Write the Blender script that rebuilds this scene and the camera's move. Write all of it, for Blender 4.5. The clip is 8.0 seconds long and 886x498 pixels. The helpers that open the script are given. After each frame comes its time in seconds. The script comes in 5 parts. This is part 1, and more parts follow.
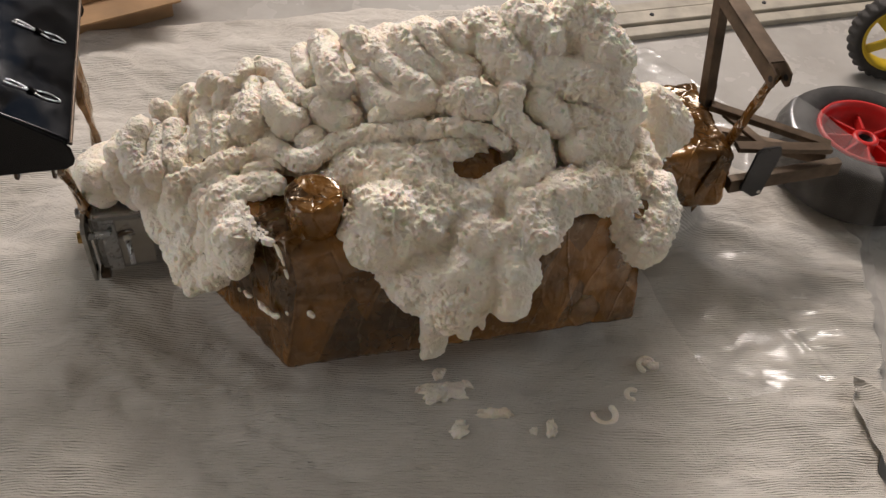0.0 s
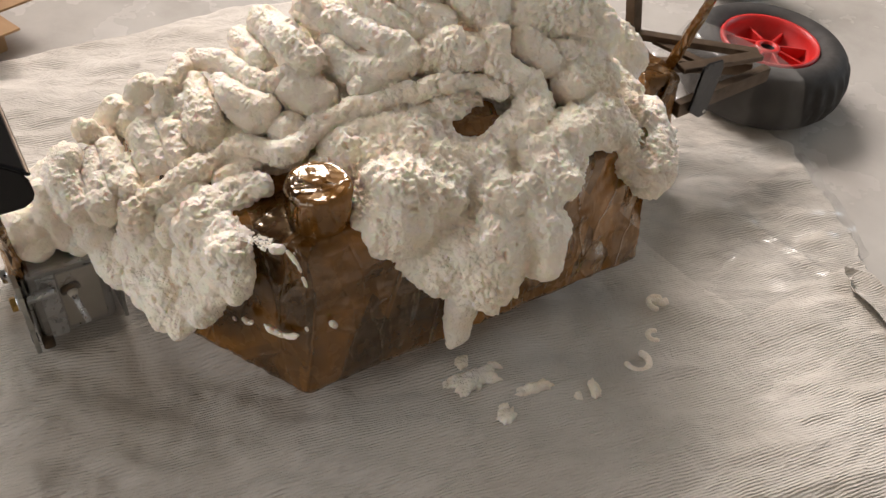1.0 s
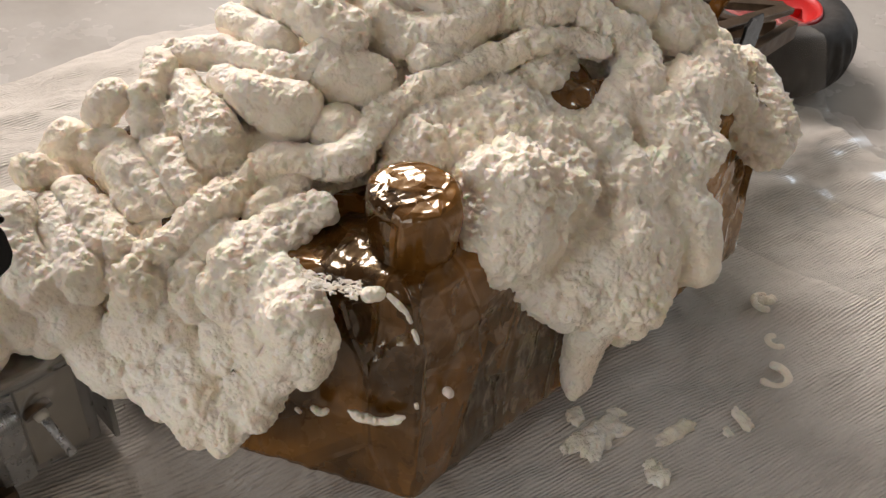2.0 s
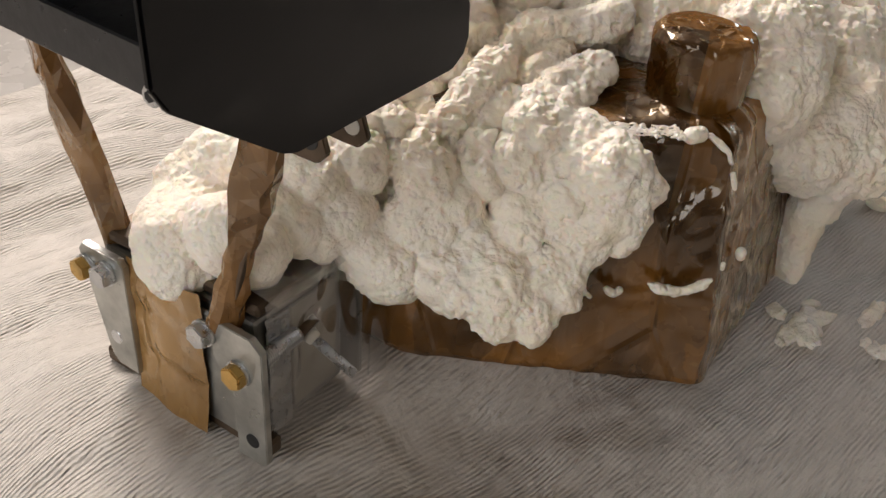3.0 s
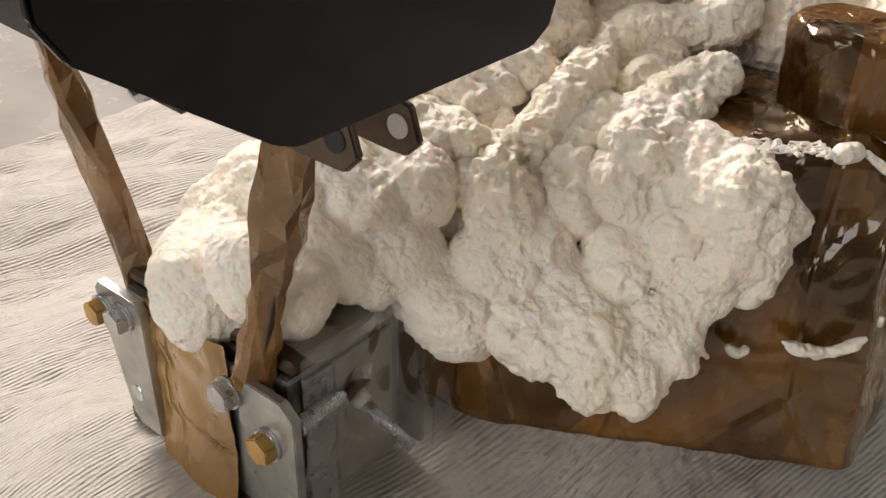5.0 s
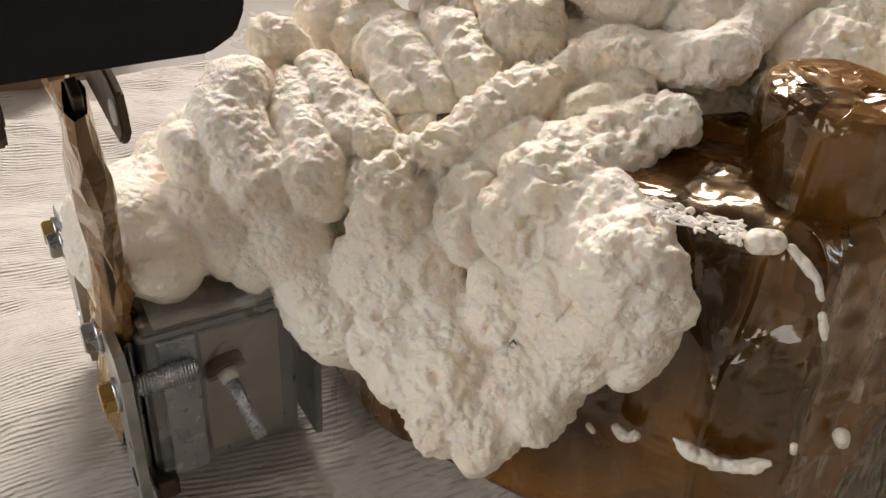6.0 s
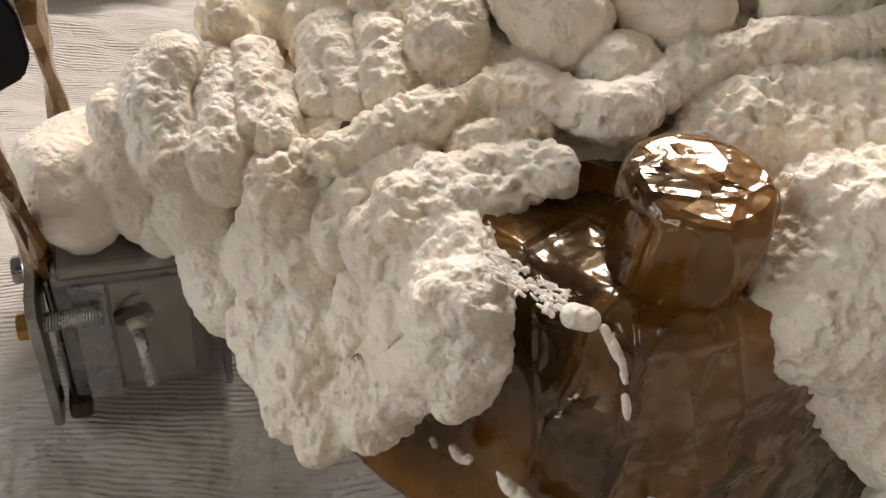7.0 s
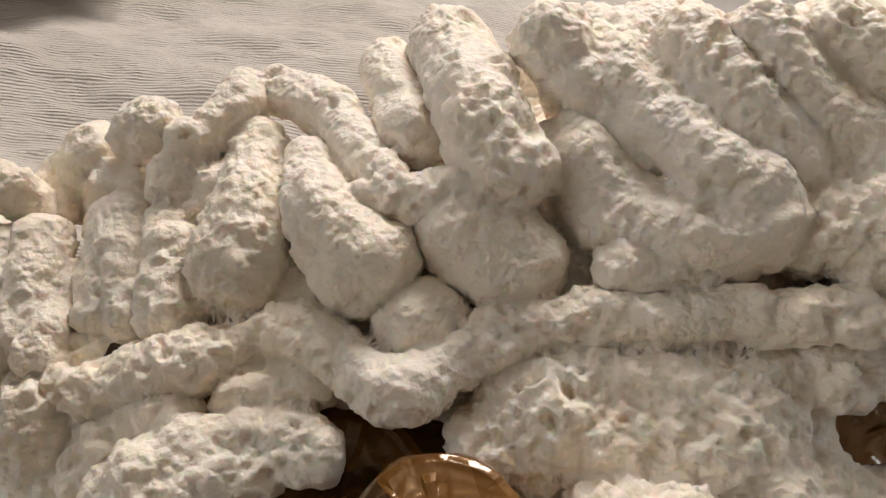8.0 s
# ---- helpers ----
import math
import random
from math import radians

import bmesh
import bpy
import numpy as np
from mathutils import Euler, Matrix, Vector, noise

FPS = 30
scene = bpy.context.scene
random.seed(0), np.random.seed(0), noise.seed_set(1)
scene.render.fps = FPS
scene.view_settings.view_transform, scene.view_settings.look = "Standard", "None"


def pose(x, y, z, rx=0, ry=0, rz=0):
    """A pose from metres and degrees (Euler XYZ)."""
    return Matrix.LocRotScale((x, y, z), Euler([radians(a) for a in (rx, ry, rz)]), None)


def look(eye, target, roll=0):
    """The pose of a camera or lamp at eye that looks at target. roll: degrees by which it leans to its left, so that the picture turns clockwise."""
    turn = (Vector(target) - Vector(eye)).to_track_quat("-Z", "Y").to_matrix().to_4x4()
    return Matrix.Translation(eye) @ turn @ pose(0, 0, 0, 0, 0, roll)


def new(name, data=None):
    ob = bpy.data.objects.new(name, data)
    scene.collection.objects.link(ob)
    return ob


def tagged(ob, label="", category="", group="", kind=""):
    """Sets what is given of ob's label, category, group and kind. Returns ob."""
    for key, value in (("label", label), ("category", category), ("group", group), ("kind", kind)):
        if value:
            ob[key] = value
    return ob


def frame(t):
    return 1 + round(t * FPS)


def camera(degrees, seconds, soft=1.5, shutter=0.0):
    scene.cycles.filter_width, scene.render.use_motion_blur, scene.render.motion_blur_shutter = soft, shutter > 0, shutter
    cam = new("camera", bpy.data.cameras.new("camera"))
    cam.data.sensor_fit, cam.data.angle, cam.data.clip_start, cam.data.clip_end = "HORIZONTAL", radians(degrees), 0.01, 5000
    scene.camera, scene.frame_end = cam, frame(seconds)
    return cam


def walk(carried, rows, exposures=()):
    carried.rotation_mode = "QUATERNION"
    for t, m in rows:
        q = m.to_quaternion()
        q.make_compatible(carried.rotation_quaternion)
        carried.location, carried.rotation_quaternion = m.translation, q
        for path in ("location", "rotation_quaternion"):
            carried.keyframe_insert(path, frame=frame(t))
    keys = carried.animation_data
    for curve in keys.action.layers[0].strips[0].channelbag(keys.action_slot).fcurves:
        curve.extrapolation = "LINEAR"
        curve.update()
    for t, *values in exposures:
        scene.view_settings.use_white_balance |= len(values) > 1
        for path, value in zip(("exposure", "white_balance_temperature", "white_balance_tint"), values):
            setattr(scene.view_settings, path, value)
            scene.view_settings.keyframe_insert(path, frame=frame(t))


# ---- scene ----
cam = camera(53.0, 8.0)
PATH = [
    (0, (-0.031, -0.642, 0.949), (0.395, 0.664, -0.504), 6.4),
    (0.5, (-0.18, -0.612, 0.891), (0.494, 0.625, -0.528), 7.3),
    (1, (-0.225, -0.518, 0.822), (0.618, 0.644, -0.57), 6.5),
    (1.2, (-0.241, -0.456, 0.8), (0.655, 0.677, -0.584), 5.9),
    (2.3, (-0.321, -0.214, 0.552), (0.894, 0.799, -0.672), 5.0),
    (2.5, (-0.365, -0.182, 0.526), (0.893, 0.81, -0.671), 4.7),
    (3, (-0.489, -0.089, 0.462), (0.922, 0.785, -0.654), 4.5),
    (3.5, (-0.529, -0.025, 0.408), (1.033, 0.727, -0.59), 5.3),
    (4, (-0.505, 0.002, 0.387), (1.08, 0.763, -0.566), 4.2),
    (4.2, (-0.5, 0.0, 0.387), (1.063, 0.8, -0.57), 3.7),
    (5.3, (-0.373, -0.076, 0.409), (0.839, 1.12, -0.639), 1.4),
    (5.5, (-0.344, -0.094, 0.407), (0.773, 1.186, -0.649), 1.9),
    (6, (-0.265, -0.137, 0.415), (0.621, 1.269, -0.699), 3.9),
    (6.5, (-0.227, -0.174, 0.461), (0.493, 1.26, -0.734), 5.9),
    (7, (-0.159, -0.166, 0.475), (0.44, 1.227, -0.83), 8.3),
    (7.5, (-0.068, -0.118, 0.516), (0.452, 1.223, -0.873), 10.6),
    (8, (-0.02, -0.058, 0.556), (0.458, 1.239, -0.889), 11.3),
]
walk(cam, [(t, look(eye, target, roll)) for t, eye, target, roll in PATH],
     [(0, -0.42), (0.5, -0.13), (1, 0.06), (2.5, -0.05), (3.5, 0.03), (5.5, 0.06), (6.5, 0.03), (7.5, -0.22), (8, -0.42)])

# ---- light ----
world = bpy.data.worlds.new("overcast_sky")
scene.world = world
world.use_nodes = True
wn = world.node_tree.nodes
sky = wn.new("ShaderNodeTexSky")
sky.sky_type, sky.sun_disc = "NISHITA", False
sky.sun_elevation, sky.sun_rotation = radians(35), radians(-35)
world.node_tree.links.new(sky.outputs[0], wn["Background"].inputs[0])
wn["Background"].inputs[1].default_value = 0.12

# Daylight in the north window, plus two added fill lamps in assumed openings.
def opening_light(name, m, w, h, power, colour):
    lamp = bpy.data.lights.new(name, "AREA")
    lamp.shape, lamp.size, lamp.size_y, lamp.energy, lamp.color = "RECTANGLE", w, h, power, colour
    ob = new(name, lamp)
    ob.matrix_world = m
    return ob

opening_light("window_daylight", look((0.9, 2.17, 2.05), (0.8, 0.0, 1.70)), 1.7, 0.8, 128, (1.0, 0.90, 0.855))
# fill added to brighten the west faces, in an opening with no known source
opening_light("west_fill_light", look((-2.57, 0.4, 1.2), (0.0, 0.4, 1.1)), 1.7, 1.7, 27, (1.0, 0.95, 0.92))
# bluish fill added over the front cloth, its east window only assumed
opening_light("east_fill_light", look((3.77, -0.6, 1.6), (0.0, -0.6, 1.2)), 1.3, 1.0, 23, (0.78, 0.89, 1.0))

# ---- materials ----
def material(name):
    m = bpy.data.materials.new(name)
    m.use_nodes = True
    return m, m.node_tree.nodes, m.node_tree.links, m.node_tree.nodes["Principled BSDF"]

def coords(n, l, scale=(1, 1, 1), turn=(0, 0, 0)):
    c, mp = n.new("ShaderNodeTexCoord"), n.new("ShaderNodeMapping")
    mp.inputs["Scale"].default_value = scale
    mp.inputs["Rotation"].default_value = turn
    l.new(c.outputs["Object"], mp.inputs[0])
    return mp.outputs[0]

def noise_node(n, l, vec, scale, detail=6, rough=0.6, distort=0.0):
    t = n.new("ShaderNodeTexNoise")
    t.inputs["Scale"].default_value, t.inputs["Detail"].default_value = scale, detail
    t.inputs["Roughness"].default_value, t.inputs["Distortion"].default_value = rough, distort
    l.new(vec, t.inputs["Vector"])
    return t.outputs["Fac"]

def ramp(n, l, fac, stops):
    r = n.new("ShaderNodeValToRGB")
    while len(r.color_ramp.elements) < len(stops):
        r.color_ramp.elements.new(0.5)
    for e, (p, c) in zip(r.color_ramp.elements, stops):
        e.position = p
        e.color = (*c, 1) if len(c) == 3 else c
    l.new(fac, r.inputs[0])
    return r.outputs[0]

def bump(n, l, height, strength, distance, before=None):
    b = n.new("ShaderNodeBump")
    b.inputs["Strength"].default_value, b.inputs["Distance"].default_value = strength, distance
    l.new(height, b.inputs["Height"])
    if before:
        l.new(before, b.inputs["Normal"])
    return b.outputs[0]

def grey(v):
    return (v, v, v)

def foam_material():
    m, n, l, p = material("cured_foam")
    v = coords(n, l)
    big, fine = noise_node(n, l, v, 14, 4), noise_node(n, l, v, 420, 3, 0.65)
    mid = noise_node(n, l, v, 185, 2, 0.55)
    l.new(ramp(n, l, big, [(0.3, (0.99, 0.868, 0.70)), (0.52, (0.993, 0.896, 0.765)), (0.75, (0.993, 0.92, 0.815))]), p.inputs["Base Color"])
    p.inputs["Roughness"].default_value = 0.5
    p.inputs["Specular IOR Level"].default_value = 0.4
    p.inputs["Subsurface Weight"].default_value = 0.28
    p.inputs["Subsurface Radius"].default_value = (1.0, 0.60, 0.34)
    p.inputs["Subsurface Scale"].default_value = 0.006
    curd = n.new("ShaderNodeTexVoronoi")
    curd.feature = "SMOOTH_F1"
    curd.inputs["Scale"].default_value, curd.inputs["Smoothness"].default_value = 290, 0.3
    l.new(v, curd.inputs["Vector"])
    knob, where = n.new("ShaderNodeMath"), n.new("ShaderNodeMath")
    knob.operation, where.operation = "SUBTRACT", "MULTIPLY"
    knob.inputs[0].default_value = 1.0
    l.new(curd.outputs["Distance"], knob.inputs[1])
    l.new(knob.outputs[0], where.inputs[0])
    l.new(ramp(n, l, noise_node(n, l, v, 60, 3), [(0.36, grey(0.0)), (0.58, grey(1.0))]), where.inputs[1])
    b = bump(n, l, mid, 0.45, 0.0024)
    b = bump(n, l, where.outputs[0], 0.7, 0.0022, b)
    l.new(bump(n, l, fine, 0.5, 0.0013, b), p.inputs["Normal"])
    return m

def tape_material(name, dark, light, grain=9.0, crease=1.0):
    m, n, l, p = material(name)
    v = coords(n, l)
    tall = coords(n, l, (1.0, 1.0, 0.42), (0.25, 0.15, 0.3))
    lay = noise_node(n, l, v, grain, 3, 0.5, 0.3)
    vo2 = n.new("ShaderNodeTexVoronoi")
    vo2.inputs["Scale"].default_value = 15
    l.new(tall, vo2.inputs["Vector"])
    sep = n.new("ShaderNodeSeparateColor")
    l.new(vo2.outputs["Color"], sep.inputs[0])
    mx = n.new("ShaderNodeMath")
    mx.operation = "MULTIPLY_ADD"
    mx.inputs[1].default_value, mx.inputs[2].default_value = 0.28, -0.14
    l.new(sep.outputs[0], mx.inputs[0])
    ad = n.new("ShaderNodeMath")
    l.new(mx.outputs[0], ad.inputs[0])
    l.new(lay, ad.inputs[1])
    l.new(ramp(n, l, ad.outputs[0], [(0.32, dark), (0.52, [0.55 * a + 0.45 * b for a, b in zip(dark, light)]), (0.72, light)]), p.inputs["Base Color"])
    p.inputs["Coat Weight"].default_value = 1.0
    p.inputs["Coat Roughness"].default_value = 0.07
    p.inputs["Coat IOR"].default_value = 1.55
    p.inputs["Coat Tint"].default_value = (1.0, 0.86, 0.62, 1)
    p.inputs["Specular IOR Level"].default_value = 0.5
    p.inputs["Specular Tint"].default_value = (1.0, 0.78, 0.48, 1)
    l.new(ramp(n, l, noise_node(n, l, v, 40, 3), [(0.3, grey(0.16)), (0.7, grey(0.36))]), p.inputs["Roughness"])
    def facets(scale):
        """Each cell of the crumple a plane of its own tilt."""
        vo = n.new("ShaderNodeTexVoronoi")
        vo.inputs["Scale"].default_value = scale
        l.new(tall, vo.inputs["Vector"])
        off, tilt, dot = n.new("ShaderNodeVectorMath"), n.new("ShaderNodeVectorMath"), n.new("ShaderNodeVectorMath")
        off.operation, tilt.operation, dot.operation = "SUBTRACT", "SUBTRACT", "DOT_PRODUCT"
        l.new(tall, off.inputs[0])
        l.new(vo.outputs["Position"], off.inputs[1])
        l.new(vo.outputs["Color"], tilt.inputs[0])
        tilt.inputs[1].default_value = (0.5, 0.5, 0.5)
        l.new(off.outputs[0], dot.inputs[0])
        l.new(tilt.outputs[0], dot.inputs[1])
        return dot.outputs["Value"]
    edge = n.new("ShaderNodeTexVoronoi")
    edge.feature = "DISTANCE_TO_EDGE"
    edge.inputs["Scale"].default_value = 17
    l.new(tall, edge.inputs["Vector"])
    b = bump(n, l, facets(21), 1.0, 0.5 * crease)
    b = bump(n, l, ramp(n, l, edge.outputs["Distance"], [(0.0, grey(1.0)), (0.035, grey(0.15)), (0.09, grey(0.0))]), 0.5 * crease, 0.0022, b)
    b = bump(n, l, noise_node(n, l, tall, 30, 2, 0.4, 1.2), 0.5 * crease, 0.007, b)
    b = bump(n, l, noise_node(n, l, coords(n, l, (1.0, 1.0, 0.15)), 70, 2, 0.5, 0.4), 0.4 * crease, 0.003, b)
    l.new(b, p.inputs["Normal"])
    l.new(b, p.inputs["Coat Normal"])
    return m

def cloth_material():
    m, n, l, p = material("crepe_cloth")
    v = coords(n, l)
    l.new(ramp(n, l, noise_node(n, l, v, 5, 5), [(0.3, (0.56, 0.515, 0.45)), (0.55, (0.66, 0.615, 0.55)), (0.8, (0.72, 0.68, 0.62))]), p.inputs["Base Color"])
    p.inputs["Roughness"].default_value = 0.75
    w = n.new("ShaderNodeTexWave")
    w.bands_direction = "Y"
    w.inputs["Scale"].default_value, w.inputs["Distortion"].default_value = 95, 3.5
    w.inputs["Detail"].default_value, w.inputs["Detail Scale"].default_value = 3, 0.7
    l.new(coords(n, l, (0.6, 1, 1), (0, 0, 0.33)), w.inputs["Vector"])
    mask, mask2 = n.new("ShaderNodeMath"), n.new("ShaderNodeMath")
    mask.operation = mask2.operation = "MULTIPLY"
    l.new(w.outputs["Fac"], mask.inputs[0])
    l.new(ramp(n, l, noise_node(n, l, v, 9, 4), [(0.30, grey(0.30)), (0.60, grey(1.0))]), mask.inputs[1])
    l.new(mask.outputs[0], mask2.inputs[0])
    l.new(ramp(n, l, noise_node(n, l, coords(n, l, (0.5, 1, 1), (0, 0, 0.33)), 130, 3), [(0.35, grey(0.25)), (0.6, grey(1.0))]), mask2.inputs[1])
    b = bump(n, l, mask2.outputs[0], 0.7, 0.0025)
    b = bump(n, l, noise_node(n, l, coords(n, l, (0.35, 1, 1), (0, 0, 0.33)), 150, 4, 0.7), 0.6, 0.0022, b)
    l.new(bump(n, l, noise_node(n, l, coords(n, l, (0.6, 1, 1), (0, 0, 0.33)), 26, 4, 0.6, 0.6), 0.6, 0.012, b), p.inputs["Normal"])
    return m

def concrete_material():
    m, n, l, p = material("sealed_concrete")
    v = coords(n, l)
    l.new(ramp(n, l, noise_node(n, l, v, 3.5, 8, 0.65), [(0.3, (0.36, 0.335, 0.30)), (0.5, (0.47, 0.445, 0.41)), (0.72, (0.54, 0.52, 0.48))]), p.inputs["Base Color"])
    l.new(ramp(n, l, noise_node(n, l, v, 9, 4), [(0.3, grey(0.14)), (0.7, grey(0.34))]), p.inputs["Roughness"])
    l.new(bump(n, l, noise_node(n, l, v, 120, 5), 0.2, 0.001), p.inputs["Normal"])
    return m

def plain(name, colour, rough=0.5, metal=0.0, vary=0.15, scale=40, coat=0.0, relief=0.15, spec=0.5):
    m, n, l, p = material(name)
    v = coords(n, l)
    f = noise_node(n, l, v, scale, 5)
    l.new(ramp(n, l, f, [(0.3, [c * (1 - vary) for c in colour]), (0.7, [min(1, c * (1 + vary)) for c in colour])]), p.inputs["Base Color"])
    l.new(ramp(n, l, noise_node(n, l, v, scale * 2.3, 4), [(0.3, grey(max(0.03, rough - 0.1))), (0.7, grey(min(1, rough + 0.1)))]), p.inputs["Roughness"])
    p.inputs["Metallic"].default_value = metal
    p.inputs["Specular IOR Level"].default_value = spec
    p.inputs["Coat Weight"].default_value = coat
    p.inputs["Coat Roughness"].default_value = 0.05
    l.new(bump(n, l, noise_node(n, l, v, scale * 5, 4), relief, 0.001), p.inputs["Normal"])
    return m

def film_material(name, tint, gloss_rough, haze, gloss=0.6):
    m, n, l, p = material(name)
    out = n["Material Output"]
    tr, gl, mix, mix2, df = n.new("ShaderNodeBsdfTransparent"), n.new("ShaderNodeBsdfGlossy"), n.new("ShaderNodeMixShader"), n.new("ShaderNodeMixShader"), n.new("ShaderNodeBsdfDiffuse")
    tr.inputs[0].default_value = (*tint, 1)
    df.inputs[0].default_value = (0.75, 0.73, 0.70, 1)
    gl.inputs["Roughness"].default_value = gloss_rough
    lw, fr = n.new("ShaderNodeLayerWeight"), n.new("ShaderNodeMath")
    lw.inputs[0].default_value = 0.35
    fr.operation = "MULTIPLY"
    fr.inputs[1].default_value = gloss
    l.new(lw.outputs["Facing"], fr.inputs[0])
    v = coords(n, l)
    l.new(ramp(n, l, noise_node(n, l, v, 18, 4), [(0.4, grey(haze * 0.4)), (0.7, grey(haze * 1.5))]), mix2.inputs[0])
    l.new(tr.outputs[0], mix2.inputs[1])
    l.new(df.outputs[0], mix2.inputs[2])
    l.new(fr.outputs[0], mix.inputs[0])
    l.new(mix2.outputs[0], mix.inputs[1])
    l.new(gl.outputs[0], mix.inputs[2])
    l.new(mix.outputs[0], out.inputs[0])
    n.remove(p)
    return m

FOAM = foam_material()
TAPE = tape_material("brown_packing_tape", (0.028, 0.012, 0.0028), (0.30, 0.150, 0.036))
TAPE_POST = tape_material("doubled_brown_tape", (0.095, 0.050, 0.019), (0.29, 0.170, 0.078), 14.0, 0.4)
TAPE_PALE = tape_material("single_layer_brown_tape", (0.19, 0.118, 0.050), (0.42, 0.285, 0.145), 9.0, 0.8)
CLOTH = cloth_material()
CONCRETE = concrete_material()
STEEL = plain("bare_steel", (0.28, 0.275, 0.255), 0.34, 0.9, 0.3, 30)
PLATE = plain("galvanised_plate", (0.45, 0.45, 0.42), 0.36, 0.85, 0.45, 22)
DARK_STEEL = plain("weathered_brown_steel", (0.115, 0.080, 0.052), 0.45, 0.6, 0.4, 35)
ZINC = plain("zinc_plate", (0.62, 0.63, 0.64), 0.3, 1.0, 0.12, 60)
BRASS = plain("yellow_passivated_steel", (0.62, 0.40, 0.13), 0.34, 0.9, 0.25, 60)
BLACK_METAL = plain("black_painted_metal", (0.012, 0.012, 0.013), 0.35, 0.0, 0.2, 50, 0.3)
GLOSS_BLACK = plain("gloss_black_plastic", (0.003, 0.003, 0.0035), 0.14, 0.0, 0.2, 10, 0.0, 0.01, 0.22)
RUBBER = plain("dusty_black_rubber", (0.030, 0.027, 0.024), 0.72, 0.0, 0.35, 25)
RED = plain("red_plastic", (0.55, 0.022, 0.020), 0.42, 0.0, 0.12, 30)
YELLOW = plain("yellow_plastic", (0.62, 0.44, 0.02), 0.45, 0.0, 0.15, 30)
# near black, standing in for shade inside holes; also colours black screw heads
BORE = plain("bore_shade_and_black_screw", (0.008, 0.008, 0.008), 0.6)
# white of the bush, and of discs standing in for brightness through holes
NYLON_LIT_HOLE = plain("nylon_and_lit_hole", (0.68, 0.66, 0.60), 0.45)
BOARD = plain("grey_weathered_board", (0.40, 0.36, 0.29), 0.6, 0.0, 0.22, 18)
CARD = plain("brown_cardboard", (0.33, 0.20, 0.10), 0.8, 0.0, 0.18, 12)
AMBER = plain("amber_wrapped_goods", (0.60, 0.30, 0.05), 0.4, 0.0, 0.3, 25)
WALL = plain("added_room_shell", (0.26, 0.24, 0.21), 0.85, 0.0, 0.12, 3)
FILM = film_material("clear_polythene", (0.97, 0.97, 0.96), 0.27, 0.10, 0.5)
WRAP = film_material("clear_stretch_wrap", (0.84, 0.85, 0.86), 0.08, 0.05, 1.0)
GLASS = film_material("window_glass", (0.97, 0.98, 0.98), 0.02, 0.01)

# ---- mesh helpers ----
def vnoise(P, freq, seed):
    """Smooth value noise of points P (n, 3), about -1 to 1."""
    rs = np.random.RandomState(seed)
    tab = rs.uniform(-1, 1, 4096)
    q = P * freq + rs.uniform(0, 97, 3)
    i = np.floor(q).astype(np.int64)
    f = q - i
    f = f * f * (3 - 2 * f)
    r = 0
    for a in (0, 1):
        for b in (0, 1):
            for c in (0, 1):
                h = ((i[:, 0] + a) * 73856093 ^ (i[:, 1] + b) * 19349663 ^ (i[:, 2] + c) * 83492791) & 4095
                w = (f[:, 0] if a else 1 - f[:, 0]) * (f[:, 1] if b else 1 - f[:, 1]) * (f[:, 2] if c else 1 - f[:, 2])
                r = r + tab[h] * w
    return r

def mesh(name, verts, faces, smooth=True):
    me = bpy.data.meshes.new(name)
    me.from_pydata(verts.tolist() if isinstance(verts, np.ndarray) else verts, [], faces.tolist() if isinstance(faces, np.ndarray) else faces)
    me.update()
    if smooth:
        me.polygons.foreach_set("use_smooth", [True] * len(me.polygons))
    return me

def part(name, data, mat, parent=None, label="", m=None):
    if isinstance(data, bmesh.types.BMesh):
        me = bpy.data.meshes.new(name)
        data.to_mesh(me)
        data.free()
    else:
        me = data
    if not me.materials:
        me.materials.append(mat)
    ob = new(name, me)
    if m is not None:
        ob.matrix_basis = m
    if parent:
        ob.parent = parent
    if label:
        tagged(ob, label)
    return ob

def empty(name, at, label, category, group="", kind=""):
    e = new(name)
    e.location = at
    e.empty_display_size = 0.05
    tagged(e, label, category, group, kind)
    e["base"] = list(at)
    return e

def under(e, ob):
    """Parent ob, built in world places, under the Empty e."""
    ob.parent = e
    ob.matrix_parent_inverse = Matrix.Translation(e.location).inverted()
    return ob

def grid_faces(nu, nv, wrap_v=False):
    i = np.arange(nu - 1)[:, None]
    j = np.arange(nv if wrap_v else nv - 1)[None, :]
    a = i * nv + j
    b = i * nv + (j + 1) % nv
    return np.stack([a, b, b + nv, a + nv], -1).reshape(-1, 4)

def box_bm(sx, sy, sz, bevel=0.0, seg=2, at=(0, 0, 0)):
    bm = bmesh.new()
    bmesh.ops.create_cube(bm, size=1)
    bmesh.ops.scale(bm, vec=(sx, sy, sz), verts=bm.verts)
    if bevel:
        bmesh.ops.bevel(bm, geom=bm.edges[:], offset=bevel, segments=seg, affect="EDGES", profile=0.5)
    bmesh.ops.translate(bm, vec=at, verts=bm.verts)
    return bm

def bar(p, q, w, h, bevel=0.0008, up=(0, 0, 1)):
    """A bar from p to q, w wide and h high."""
    p, q = Vector(p), Vector(q)
    d = q - p
    z = d.normalized()
    x = Vector(up).cross(z)
    x = x.normalized() if x.length > 1e-4 else Vector((1, 0, 0))
    y = z.cross(x)
    bm = box_bm(w, h, d.length, bevel, 1, (0, 0, d.length / 2))
    m = Matrix((x, y, z)).transposed().to_4x4()
    m.translation = p
    bmesh.ops.transform(bm, matrix=m, verts=bm.verts)
    return bm

